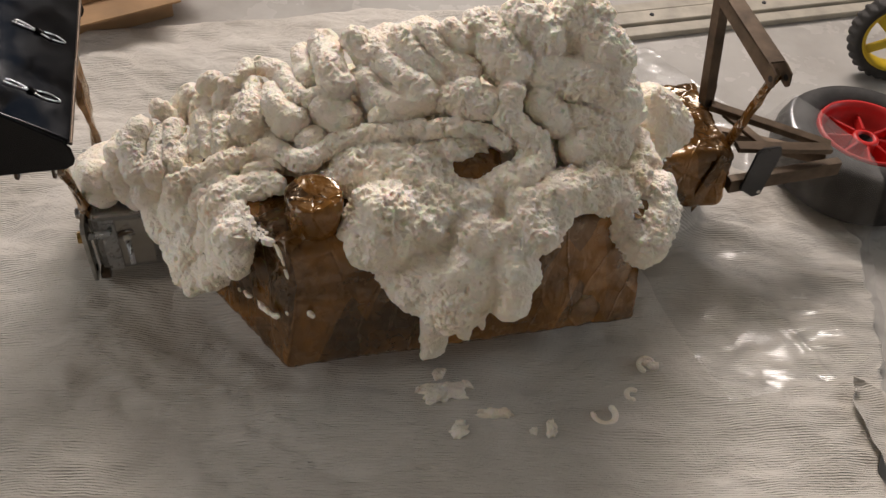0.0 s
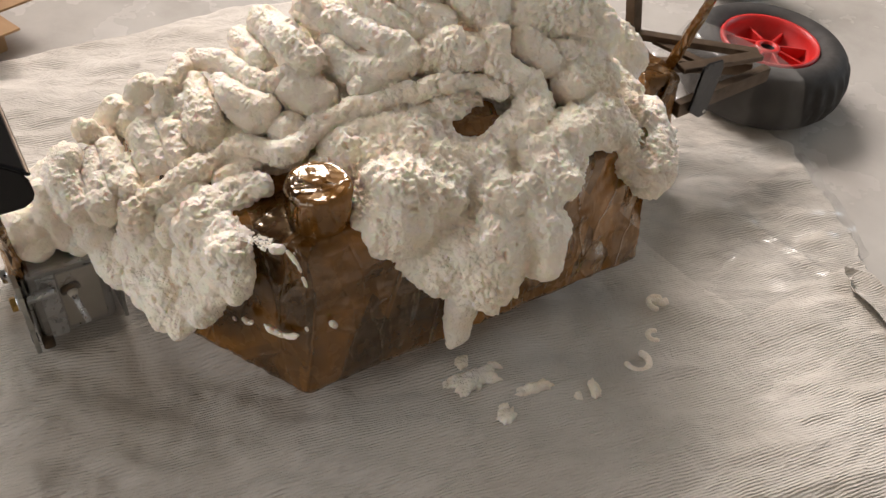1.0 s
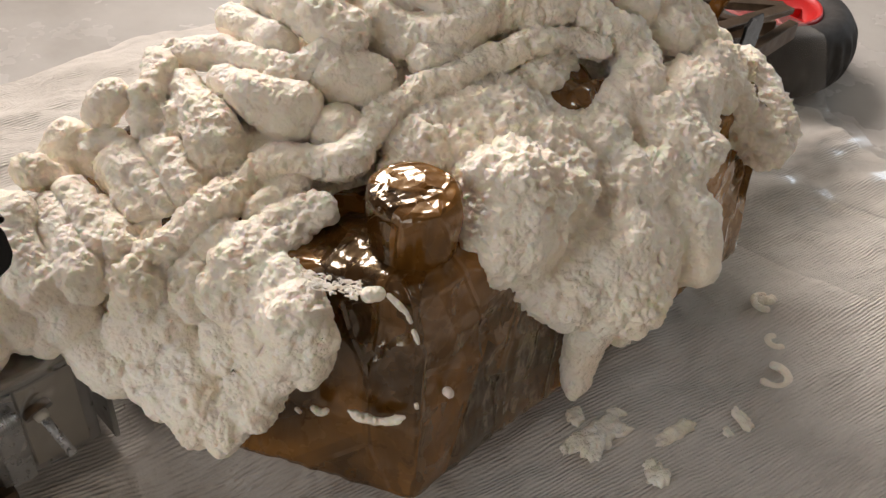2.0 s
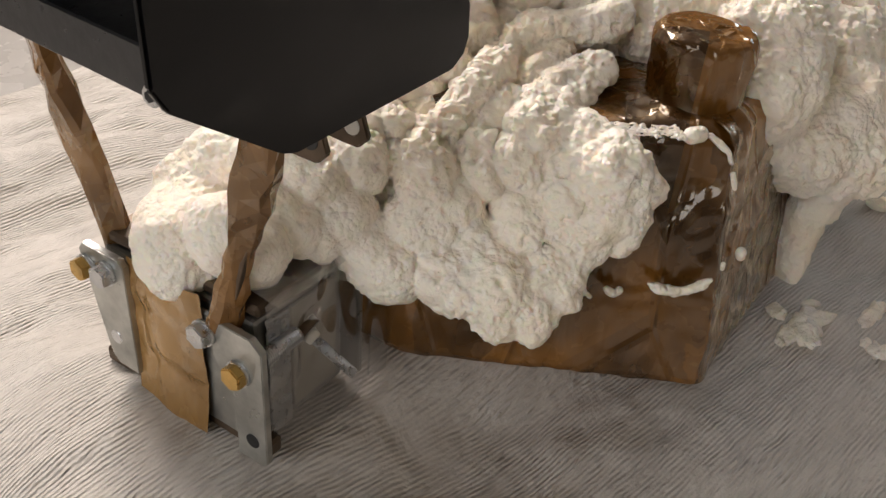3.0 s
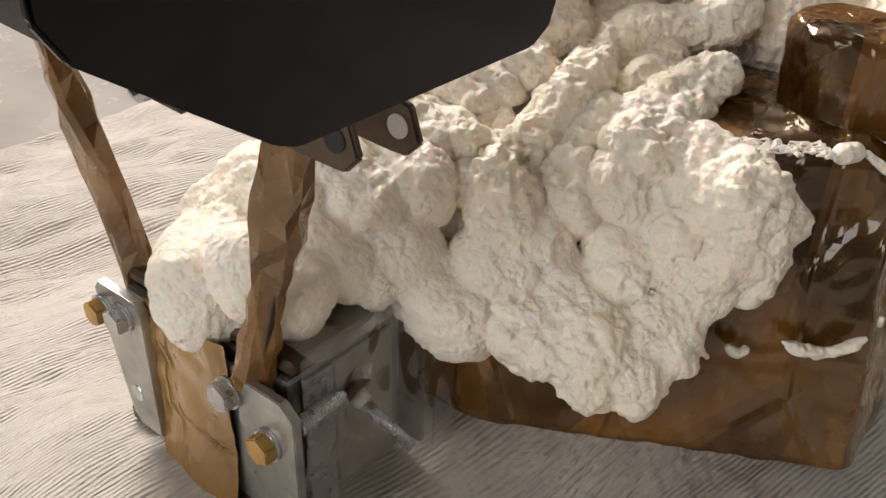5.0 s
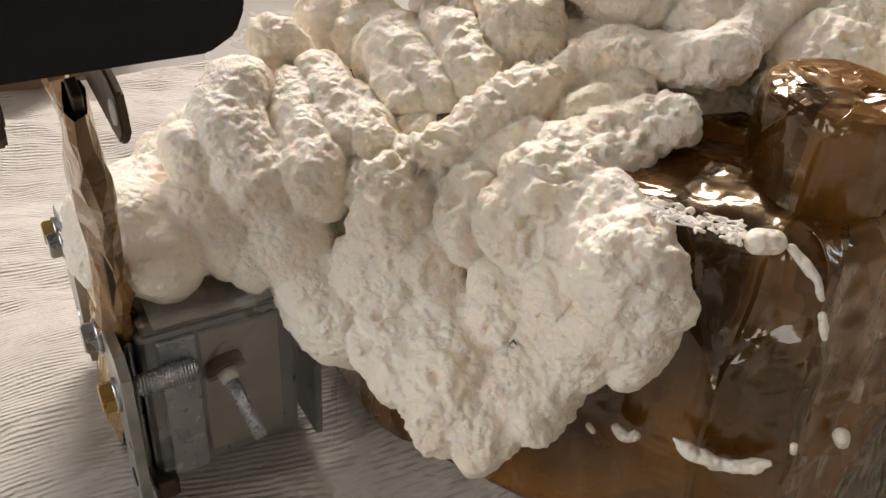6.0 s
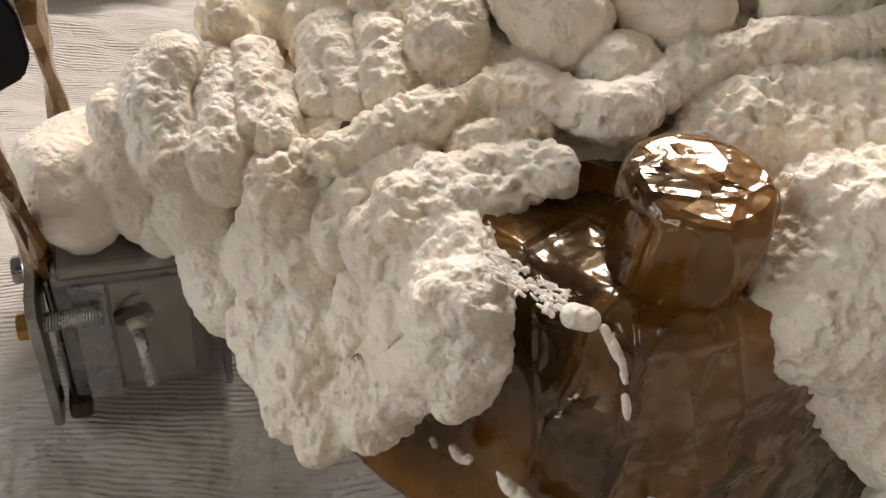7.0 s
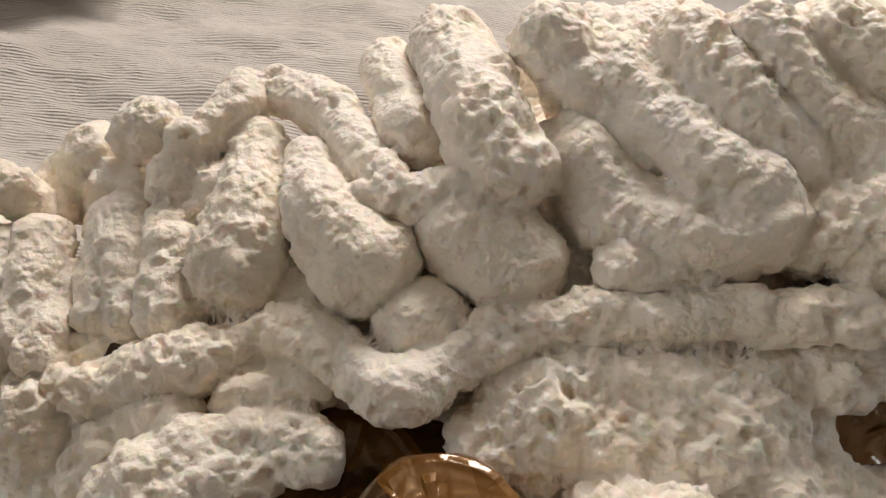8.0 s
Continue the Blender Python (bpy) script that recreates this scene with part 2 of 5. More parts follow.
def rod(p, q, r, seg=24, r2=None, bevel=0.0):
    p, q = Vector(p), Vector(q)
    d = q - p
    bm = bmesh.new()
    bmesh.ops.create_cone(bm, cap_ends=True, segments=seg, radius1=r, radius2=r if r2 is None else r2, depth=d.length)
    if bevel:
        es = [e for e in bm.edges if all(abs(abs(v.co.z) - d.length / 2) < 1e-6 for v in e.verts)]
        bmesh.ops.bevel(bm, geom=es, offset=bevel, segments=2, affect="EDGES")
    m = Matrix.Translation((p + q) / 2) @ d.to_track_quat("Z", "Y").to_matrix().to_4x4()
    bmesh.ops.transform(bm, matrix=m, verts=bm.verts)
    for f in bm.faces:
        f.smooth = len(f.verts) == 4
    return bm

def prism(poly, depth, axis, at, bevel=0.0):
    """A flat plate: the outline poly in the plane across the axis ("x", "y" or "z"), depth thick from at."""
    bm = bmesh.new()
    place = {"x": lambda u, v, d: (d, u, v), "y": lambda u, v, d: (u, d, v), "z": lambda u, v, d: (u, v, d)}[axis]
    a = [bm.verts.new(place(u, v, at)) for u, v in poly]
    b = [bm.verts.new(place(u, v, at + depth)) for u, v in poly]
    bm.faces.new(a)
    bm.faces.new(b[::-1])
    for i in range(len(poly)):
        j = (i + 1) % len(poly)
        bm.faces.new((a[j], a[i], b[i], b[j]))
    bmesh.ops.recalc_face_normals(bm, faces=bm.faces[:])
    if bevel:
        bmesh.ops.bevel(bm, geom=bm.edges[:], offset=bevel, segments=2, affect="EDGES")
    return bm

def sweep(points, radius, seg=8, closed=False):
    """A round wire along points."""
    P = np.array(points, float)
    n = len(P)
    tan = np.gradient(P, axis=0) if not closed else np.roll(P, -1, 0) - np.roll(P, 1, 0)
    tan /= np.linalg.norm(tan, axis=1)[:, None] + 1e-12
    ref = np.array([0.12, 0.2, 1.0])
    a = np.cross(tan, ref)
    a /= np.linalg.norm(a, axis=1)[:, None] + 1e-9
    b = np.cross(tan, a)
    th = np.arange(seg) * 2 * np.pi / seg
    V = P[:, None, :] + radius * (a[:, None, :] * np.cos(th)[None, :, None] + b[:, None, :] * np.sin(th)[None, :, None])
    F = grid_faces(n, seg, True)
    if closed:
        j = np.arange(seg)
        F = np.concatenate([F, np.stack([(n - 1) * seg + j, (n - 1) * seg + (j + 1) % seg, (j + 1) % seg, j], -1)])
    return mesh("wire", V.reshape(-1, 3), F)

def smooth_path(P, n):
    """n points of a Catmull-Rom curve through the rows of P."""
    P = np.array(P, float)
    if len(P) == 2:
        t = np.linspace(0, 1, n)[:, None]
        return P[0] * (1 - t) + P[1] * t
    Q = np.vstack([2 * P[0] - P[1], P, 2 * P[-1] - P[-2]])
    out = []
    for u in np.linspace(0, len(P) - 1 - 1e-6, n):
        i = int(u)
        f = u - i
        a, b, c, d = Q[i], Q[i + 1], Q[i + 2], Q[i + 3]
        out.append(0.5 * (2 * b + (c - a) * f + (2 * a - 5 * b + 4 * c - d) * f * f + (3 * b - a - 3 * c + d) * f ** 3))
    return np.array(out)

# ---- the garage ----
def garage():
    f = part("floor", box_bm(9, 9, 0.2, 0, 1, (1.0, -0.6, -0.112)), CONCRETE)
    tagged(f, "grey sealed concrete garage floor with stains", "floor", kind="structure")
    # Unseen walls and ceiling, added to hold the openings and set the bounce.
    def wall(name, bm):
        tagged(part(name, bm, WALL), "plain garage wall out of view, added to close in the light", "wall", kind="structure")
    wall("wall_north_low", box_bm(6.4, 0.2, 1.25, 0, 1, (0.6, 2.3, 0.613)))
    wall("wall_north_high", box_bm(6.4, 0.2, 0.25, 0, 1, (0.6, 2.3, 2.575)))
    wall("wall_north_east", box_bm(1.7, 0.2, 1.212, 0, 1, (2.95, 2.3, 1.844)))
    wall("wall_north_west", box_bm(2.5, 0.2, 1.212, 0, 1, (-1.35, 2.3, 1.844)))
    wall("wall_west_north", box_bm(0.2, 0.9, 2.712, 0, 1, (-2.7, 1.75, 1.344)))
    wall("wall_west_south", box_bm(0.2, 2.0, 2.712, 0, 1, (-2.7, -1.5, 1.344)))
    wall("wall_west_high", box_bm(0.2, 1.8, 0.6, 0, 1, (-2.7, 0.4, 2.4)))
    wall("wall_east_low", box_bm(0.2, 6.2, 1.062, 0, 1, (3.9, 0.4, 0.519)))
    wall("wall_east_high", box_bm(0.2, 6.2, 0.55, 0, 1, (3.9, 0.4, 2.425)))
    wall("wall_east_south", box_bm(0.2, 1.4, 1.1, 0, 1, (3.9, -2.0, 1.6)))
    wall("wall_east_north", box_bm(0.2, 3.4, 1.1, 0, 1, (3.9, 1.8, 1.6)))
    # assumed window, built round the bluish fill lamp
    v = empty("added_side_window", (3.9, -0.6, 1.05), "small assumed side window out of view, added for the bluish fill", "window", kind="structure")
    for y in (-1.27, 0.07):
        under(v, part("window_frame", box_bm(0.08, 0.06, 1.1, 0.004, 1, (3.92, y, 1.6)), WALL))
    for z in (1.08, 2.12):
        under(v, part("window_frame", box_bm(0.07, 1.28, 0.06, 0.004, 1, (3.925, -0.6, z)), WALL))
    under(v, part("pane", box_bm(0.006, 1.28, 0.98, 0, 1, (3.93, -0.6, 1.6)), GLASS)).visible_shadow = False
    wall("wall_south", box_bm(6.4, 0.2, 2.712, 0, 1, (0.6, -2.6, 1.344)))
    c = part("ceiling", box_bm(6.8, 6.4, 0.15, 0, 1, (0.6, 0.5, 2.78)), WALL)
    tagged(c, "plain garage ceiling out of view, added to close in the light", "ceiling", kind="structure")
    w = empty("window_1", (1.0, 2.3, 1.238), "wide garage window letting in daylight", "window", kind="structure")
    for x in (-0.07, 1.0, 2.07):
        under(w, part("window_frame", box_bm(0.06, 0.08, 1.2, 0.004, 1, (x, 2.32, 1.844)), WALL))
    for z in (1.27, 2.42):
        under(w, part("window_frame", box_bm(2.08, 0.07, 0.06, 0.004, 1, (1.0, 2.325, z)), WALL))
    for x in (0.465, 1.535):
        g = under(w, part("pane", box_bm(1.0, 0.006, 1.08, 0, 1, (x, 2.33, 1.845)), GLASS))
        g.visible_shadow = False

garage()

# ---- cloth on the floor ----
def cloth_height(x, y):
    P = np.stack([x, y, np.zeros_like(x)], -1)
    c, s = math.cos(-0.33), math.sin(-0.33)
    Q = np.stack([x * c + y * s, (-x * s + y * c) * 2.4, np.zeros_like(x)], -1)
    z = 0.015 * vnoise(Q, 4.0, 3) + 0.008 * vnoise(Q, 9.0, 4) + 0.0042 * vnoise(Q, 26.0, 5) + 0.0010 * vnoise(Q, 60.0, 8)
    z += 0.004 * np.abs(vnoise(P, 5.0, 6))
    lump = np.exp(-(((x + 0.22) / 0.13) ** 2 + ((y - 0.27) / 0.17) ** 2) ** 1.5)
    z = z * (1 - 0.5 * lump) + 0.046 * lump
    mid = np.exp(-(((x - 0.18) / 0.31) ** 2 + ((y - 0.22) / 0.14) ** 2) ** 3)
    z = z * (1 - mid) + 0.066 * mid
    rear = np.exp(-(((x - 0.58) / 0.08) ** 2 + ((y - 0.27) / 0.10) ** 2) ** 3)
    z = z * (1 - rear) + 0.075 * rear
    back = np.exp(-(((x + 0.1) / 0.5) ** 2 + ((y - 0.72) / 0.10) ** 2))
    return z + 0.02 * back * (0.5 + 0.5 * vnoise(P, 6.0, 12))

def cloth():
    ys = np.linspace(-1.35, 0.84, 440)
    edge = np.interp(ys, [-1.35, -0.6, -0.3, -0.25, -0.08, 0.04, 0.12, 0.2, 0.35, 0.5, 0.7, 0.84],
                     [0.66, 0.66, 0.69, 0.70, 0.81, 0.85, 0.89, 0.88, 0.74, 0.64, 0.55, 0.50])
    edge = edge + 0.012 * vnoise(np.stack([ys, ys * 0, ys * 0], -1), 22, 9) + 0.006 * vnoise(np.stack([ys, ys * 0, ys * 0], -1), 70, 10)
    u = np.linspace(0, 1, 440)
    X = -1.25 + u[None, :] * (edge[:, None] + 1.25)
    top = 0.012 * vnoise(np.stack([u * 2, u * 0, u * 0], -1), 9, 11)
    Y = ys[:, None] + top[None, :] * np.clip((ys[:, None] - 0.3) / 0.5, 0, 1)
    Zc = cloth_height(X.ravel(), Y.ravel())
    V = np.stack([X.ravel(), Y.ravel(), np.maximum(Zc, -0.009)], -1)
    ob = part("dust_sheet", mesh("dust_sheet", V, grid_faces(440, 440)), CLOTH)
    tagged(ob, "rumpled off-white crepe dust sheet with torn edge on the floor", "sheet")
    sol = ob.modifiers.new("thickness", "SOLIDIFY")
    sol.thickness, sol.offset = 0.0008, -1

cloth()

def torn_strip():
    """A torn length of the same cloth along the edge of the sheet."""
    u, w = np.meshgrid(np.linspace(0, 1, 90), np.linspace(-1, 1, 26), indexing="ij")
    wide = 0.024 * np.sqrt(np.clip(u * 14, 0, 1)) * (1 + 0.18 * vnoise(np.stack([u.ravel() * 12, w.ravel() * 0.6, u.ravel() * 0], -1), 1, 131).reshape(u.shape))
    X = 0.729 - 0.035 * u + wide * w + 0.006 * np.sin(u * 7)
    Y = -0.128 - 0.36 * u + 0.008 * w
    Zs = np.maximum(cloth_height(X.ravel(), Y.ravel()), -0.009).reshape(u.shape) + 0.003 + 0.007 * np.abs(w) ** 3 + 0.003 * np.exp(-u * 12)
    ob = part("cloth_strip", mesh("cloth_strip", np.stack([X.ravel(), Y.ravel(), Zs.ravel()], -1), grid_faces(90, 26)), CLOTH)
    tagged(ob, "torn off-white crepe strip with curled edges on the sheet", "cloth")
    sol = ob.modifiers.new("thickness", "SOLIDIFY")
    sol.thickness, sol.offset = 0.0008, -1

torn_strip()

# ---- foam ----
LONG_BEAD = [
    [(-0.104, 0.181, 0.208, 0.016), (-0.069, 0.170, 0.226, 0.015), (-0.038, 0.166, 0.246, 0.015), (-0.010, 0.170, 0.249, 0.015), (0.010, 0.164, 0.261, 0.014), (0.026, 0.147, 0.263, 0.014), (0.041, 0.128, 0.271, 0.013), (0.062, 0.135, 0.273, 0.013), (0.088, 0.142, 0.280, 0.014), (0.113, 0.138, 0.291, 0.013), (0.147, 0.129, 0.296, 0.013), (0.176, 0.121, 0.306, 0.013)],
    [(0.177, 0.119, 0.304, 0.012), (0.202, 0.114, 0.311, 0.011), (0.243, 0.110, 0.305, 0.011), (0.268, 0.094, 0.300, 0.011)],
]
FRONT_LOBES = [
    [(-0.003, 0.263, 0.278, 0.015), (-0.009, 0.217, 0.273, 0.018), (-0.014, 0.202, 0.257, 0.023)],
    [(0.019, 0.238, 0.288, 0.013), (0.023, 0.206, 0.289, 0.018), (0.036, 0.180, 0.282, 0.023)],
    [(0.081, 0.185, 0.299, 0.023), (0.094, 0.170, 0.290, 0.023)],
    [(-0.065, 0.246, 0.247, 0.014), (-0.070, 0.206, 0.231, 0.016)],
    [(-0.042, 0.233, 0.259, 0.013), (-0.043, 0.191, 0.246, 0.016)],
    [(-0.102, 0.249, 0.232, 0.016), (-0.105, 0.208, 0.216, 0.019)],
    [(0.053, 0.156, 0.272, 0.019), (0.062, 0.152, 0.272, 0.018)],
    [(0.135, 0.150, 0.305, 0.013), (0.162, 0.146, 0.309, 0.014)],
]
CREST_LEFT = [
    [(-0.041, 0.253, 0.275, 0.011), (-0.018, 0.268, 0.286, 0.011), (-0.002, 0.286, 0.288, 0.012)],
    [(0.009, 0.287, 0.290, 0.012), (0.031, 0.267, 0.295, 0.013), (0.041, 0.230, 0.298, 0.012), (0.048, 0.200, 0.304, 0.012)],
    [(0.063, 0.292, 0.303, 0.014), (0.062, 0.233, 0.307, 0.014)],
    [(0.087, 0.281, 0.319, 0.019), (0.087, 0.220, 0.330, 0.018), (0.094, 0.194, 0.321, 0.020)],
    [(0.041, 0.204, 0.301, 0.011), (0.066, 0.191, 0.310, 0.011), (0.092, 0.185, 0.318, 0.012)],
    [(-0.115, 0.275, 0.247, 0.012), (-0.106, 0.271, 0.240, 0.011)],
    [(-0.095, 0.275, 0.233, 0.010), (-0.079, 0.291, 0.240, 0.011), (-0.057, 0.261, 0.256, 0.010)],
    [(-0.057, 0.280, 0.271, 0.013), (-0.048, 0.276, 0.282, 0.013)],
    [(-0.033, 0.260, 0.285, 0.011), (-0.042, 0.246, 0.271, 0.011)],
]
CREST_MIDDLE = [
    [(0.121, 0.242, 0.350, 0.016), (0.139, 0.218, 0.332, 0.017), (0.156, 0.197, 0.333, 0.017)],
    [(0.123, 0.200, 0.320, 0.018), (0.136, 0.178, 0.311, 0.019), (0.161, 0.153, 0.318, 0.019), (0.186, 0.154, 0.326, 0.021)],
    [(0.147, 0.224, 0.346, 0.015), (0.164, 0.173, 0.342, 0.015), (0.180, 0.161, 0.336, 0.016)],
    [(0.170, 0.223, 0.363, 0.015), (0.189, 0.181, 0.349, 0.016), (0.227, 0.164, 0.329, 0.018)],
    [(0.197, 0.211, 0.371, 0.014), (0.213, 0.186, 0.358, 0.015), (0.236, 0.166, 0.348, 0.016)],
    [(0.210, 0.148, 0.323, 0.018), (0.229, 0.140, 0.336, 0.019)],
    [(0.224, 0.205, 0.378, 0.014), (0.240, 0.190, 0.372, 0.014)],
]
UPPER_ROWS = [
    [(0.259, 0.205, 0.379, 0.023), (0.276, 0.178, 0.361, 0.025), (0.290, 0.164, 0.350, 0.027)],
    [(0.311, 0.206, 0.386, 0.027), (0.336, 0.187, 0.368, 0.031)],
    [(0.361, 0.197, 0.384, 0.027), (0.393, 0.179, 0.370, 0.029), (0.411, 0.162, 0.353, 0.030)],
    [(0.371, 0.202, 0.399, 0.018), (0.400, 0.193, 0.393, 0.018)],
]
RIGHT_ROWS = [
    [(0.330, 0.153, 0.339, 0.027), (0.381, 0.143, 0.333, 0.029), (0.412, 0.132, 0.317, 0.032)],
    [(0.234, 0.134, 0.322, 0.020), (0.253, 0.131, 0.326, 0.020)],
    [(0.282, 0.132, 0.339, 0.016), (0.273, 0.115, 0.320, 0.017), (0.291, 0.099, 0.302, 0.018)],
    [(0.317, 0.127, 0.327, 0.018), (0.338, 0.110, 0.309, 0.019)],
    [(0.356, 0.110, 0.307, 0.021), (0.402, 0.110, 0.296, 0.021), (0.445, 0.146, 0.282, 0.022)],
    [(0.359, 0.085, 0.287, 0.023), (0.408, 0.094, 0.274, 0.024)],
    [(0.499, 0.192, 0.249, 0.031), (0.536, 0.189, 0.215, 0.034)],
    [(0.510, 0.178, 0.216, 0.023), (0.510, 0.157, 0.215, 0.019)],
]
RIGHT_SPILL = [
    [(0.316, 0.021, 0.251, 0.019), (0.303, 0.005, 0.237, 0.019)],
    [(0.455, 0.130, 0.244, 0.023), (0.454, 0.096, 0.241, 0.022)],
    [(0.438, 0.073, 0.235, 0.027), (0.455, 0.050, 0.212, 0.029)],
    [(0.453, 0.035, 0.207, 0.028), (0.431, 0.004, 0.198, 0.028)],
    [(0.375, 0.056, 0.260, 0.026), (0.394, 0.050, 0.244, 0.023)],
    [(0.336, 0.048, 0.263, 0.022), (0.302, 0.034, 0.259, 0.022)],
    [(0.206, 0.101, 0.287, 0.015), (0.238, 0.109, 0.290, 0.016)],
    [(0.184, 0.090, 0.272, 0.016), (0.180, 0.081, 0.263, 0.016)],
    [(0.184, 0.069, 0.252, 0.018), (0.229, 0.060, 0.253, 0.019), (0.278, 0.061, 0.270, 0.020), (0.300, 0.073, 0.280, 0.021)],
    [(0.301, 0.095, 0.296, 0.019), (0.305, 0.078, 0.284, 0.019)],
    [(0.408, 0.050, 0.233, 0.022), (0.413, 0.022, 0.211, 0.022)],
]
MIDDLE_SPILL = [
    [(0.119, 0.044, 0.249, 0.038), (0.111, 0.038, 0.230, 0.039)],
    [(0.107, 0.112, 0.256, 0.027), (0.162, 0.100, 0.268, 0.030)],
    [(0.185, 0.067, 0.250, 0.029), (0.161, 0.038, 0.236, 0.029)],
    [(0.223, 0.051, 0.241, 0.030), (0.225, 0.017, 0.220, 0.032)],
    [(0.282, 0.034, 0.251, 0.028), (0.287, 0.002, 0.239, 0.026)],
    [(0.253, 0.008, 0.228, 0.025), (0.258, -0.018, 0.204, 0.026)],
    [(0.330, 0.036, 0.264, 0.027), (0.391, 0.048, 0.248, 0.025)],
    [(0.210, -0.011, 0.199, 0.034), (0.191, -0.020, 0.169, 0.036)],
    [(0.170, 0.013, 0.199, 0.030), (0.151, 0.005, 0.173, 0.030)],
    [(0.105, 0.114, 0.259, 0.024), (0.084, 0.110, 0.254, 0.020)],
]
DRIPS = [
    [(0.174, -0.014, 0.195, 0.018), (0.175, -0.013, 0.133, 0.017), (0.179, -0.006, 0.066, 0.015)],
    [(0.174, -0.008, 0.069, 0.010), (0.165, -0.015, 0.062, 0.007)],
    [(0.197, -0.019, 0.197, 0.018), (0.203, -0.025, 0.142, 0.013), (0.210, -0.022, 0.102, 0.009)],
    [(0.220, -0.032, 0.177, 0.011), (0.224, -0.039, 0.133, 0.003)],
    [(0.241, -0.014, 0.202, 0.020), (0.245, -0.035, 0.171, 0.015)],
    [(0.265, -0.017, 0.210, 0.018), (0.262, -0.041, 0.169, 0.014)],
    [(0.131, 0.028, 0.214, 0.020), (0.124, 0.021, 0.185, 0.016)],
    [(0.266, -0.028, 0.201, 0.022), (0.249, -0.050, 0.178, 0.016)],
    [(0.464, 0.059, 0.230, 0.023), (0.450, 0.024, 0.214, 0.021), (0.424, -0.003, 0.199, 0.019)],
    [(0.120, 0.119, 0.282, 0.012), (0.149, 0.102, 0.284, 0.013)],
]
LEFT_SPILL = [
    [(-0.053, 0.126, 0.231, 0.015), (-0.012, 0.132, 0.239, 0.014), (0.009, 0.121, 0.249, 0.013)],
    [(-0.070, 0.150, 0.210, 0.017), (-0.074, 0.143, 0.199, 0.018)],
    [(-0.099, 0.173, 0.207, 0.021), (-0.105, 0.162, 0.191, 0.019)],
    [(-0.034, 0.113, 0.218, 0.024), (-0.045, 0.072, 0.213, 0.022)],
    [(-0.041, 0.061, 0.204, 0.017), (-0.044, 0.063, 0.179, 0.015)],
    [(-0.056, 0.096, 0.196, 0.019), (-0.059, 0.091, 0.170, 0.019)],
    [(-0.088, 0.138, 0.150, 0.029), (-0.096, 0.112, 0.137, 0.029)],
    [(-0.089, 0.093, 0.136, 0.022), (-0.097, 0.086, 0.130, 0.013)],
    [(-0.069, 0.088, 0.152, 0.020), (-0.075, 0.084, 0.146, 0.019)],
]
LEFT_FILL = [
    [(-0.062, 0.127, 0.211, 0.018), (-0.059, 0.119, 0.199, 0.017)],
    [(-0.129, 0.187, 0.160, 0.023), (-0.124, 0.173, 0.148, 0.023)],
    [(-0.111, 0.147, 0.149, 0.021), (-0.108, 0.129, 0.141, 0.020)],
    [(-0.092, 0.153, 0.185, 0.019), (-0.090, 0.148, 0.173, 0.017)],
    [(-0.026, 0.085, 0.220, 0.012), (-0.035, 0.063, 0.217, 0.010)],
    [(-0.065, 0.122, 0.184, 0.020), (-0.072, 0.111, 0.173, 0.019)],
    [(-0.105, 0.156, 0.167, 0.019), (-0.114, 0.168, 0.175, 0.019)],
    [(-0.143, 0.255, 0.231, 0.018), (-0.154, 0.237, 0.219, 0.019), (-0.145, 0.214, 0.202, 0.021)],
    [(-0.113, 0.248, 0.224, 0.020), (-0.123, 0.200, 0.208, 0.020)],
    [(-0.090, 0.231, 0.223, 0.015), (-0.098, 0.193, 0.222, 0.015)],
    [(-0.060, 0.246, 0.243, 0.020), (-0.058, 0.202, 0.232, 0.020)],
]
FRONT_END = [
    [(-0.203, 0.229, 0.183, 0.023), (-0.196, 0.222, 0.176, 0.025)],
    [(-0.178, 0.224, 0.190, 0.019), (-0.165, 0.213, 0.178, 0.019)],
    [(-0.040, 0.220, 0.254, 0.016), (-0.045, 0.192, 0.244, 0.016)],
    [(-0.078, 0.296, 0.244, 0.017), (-0.089, 0.290, 0.230, 0.018)],
    [(-0.174, 0.238, 0.218, 0.011), (-0.173, 0.231, 0.212, 0.012)],
    [(-0.141, 0.198, 0.181, 0.020), (-0.136, 0.194, 0.171, 0.019)],
    [(-0.155, 0.202, 0.174, 0.015), (-0.155, 0.203, 0.170, 0.015)],
]
UNDER_ROPE = [
    [(-0.083, 0.164, 0.201, 0.015), (-0.045, 0.149, 0.235, 0.014)],
    [(-0.018, 0.151, 0.242, 0.012), (0.013, 0.146, 0.252, 0.012)],
    [(0.083, 0.130, 0.267, 0.011), (0.108, 0.126, 0.276, 0.011)],
    [(0.145, 0.114, 0.283, 0.012), (0.185, 0.110, 0.286, 0.014)],
    [(0.205, 0.108, 0.295, 0.011), (0.238, 0.110, 0.290, 0.012)],
    [(0.103, 0.120, 0.250, 0.022), (0.132, 0.107, 0.256, 0.022)],
    [(0.167, 0.102, 0.270, 0.018), (0.175, 0.098, 0.266, 0.018)],
    [(0.166, 0.083, 0.258, 0.014), (0.170, 0.079, 0.255, 0.014)],
    [(0.201, 0.082, 0.270, 0.010), (0.205, 0.075, 0.263, 0.010)],
    [(-0.098, 0.195, 0.211, 0.015), (-0.072, 0.190, 0.222, 0.015)],
]
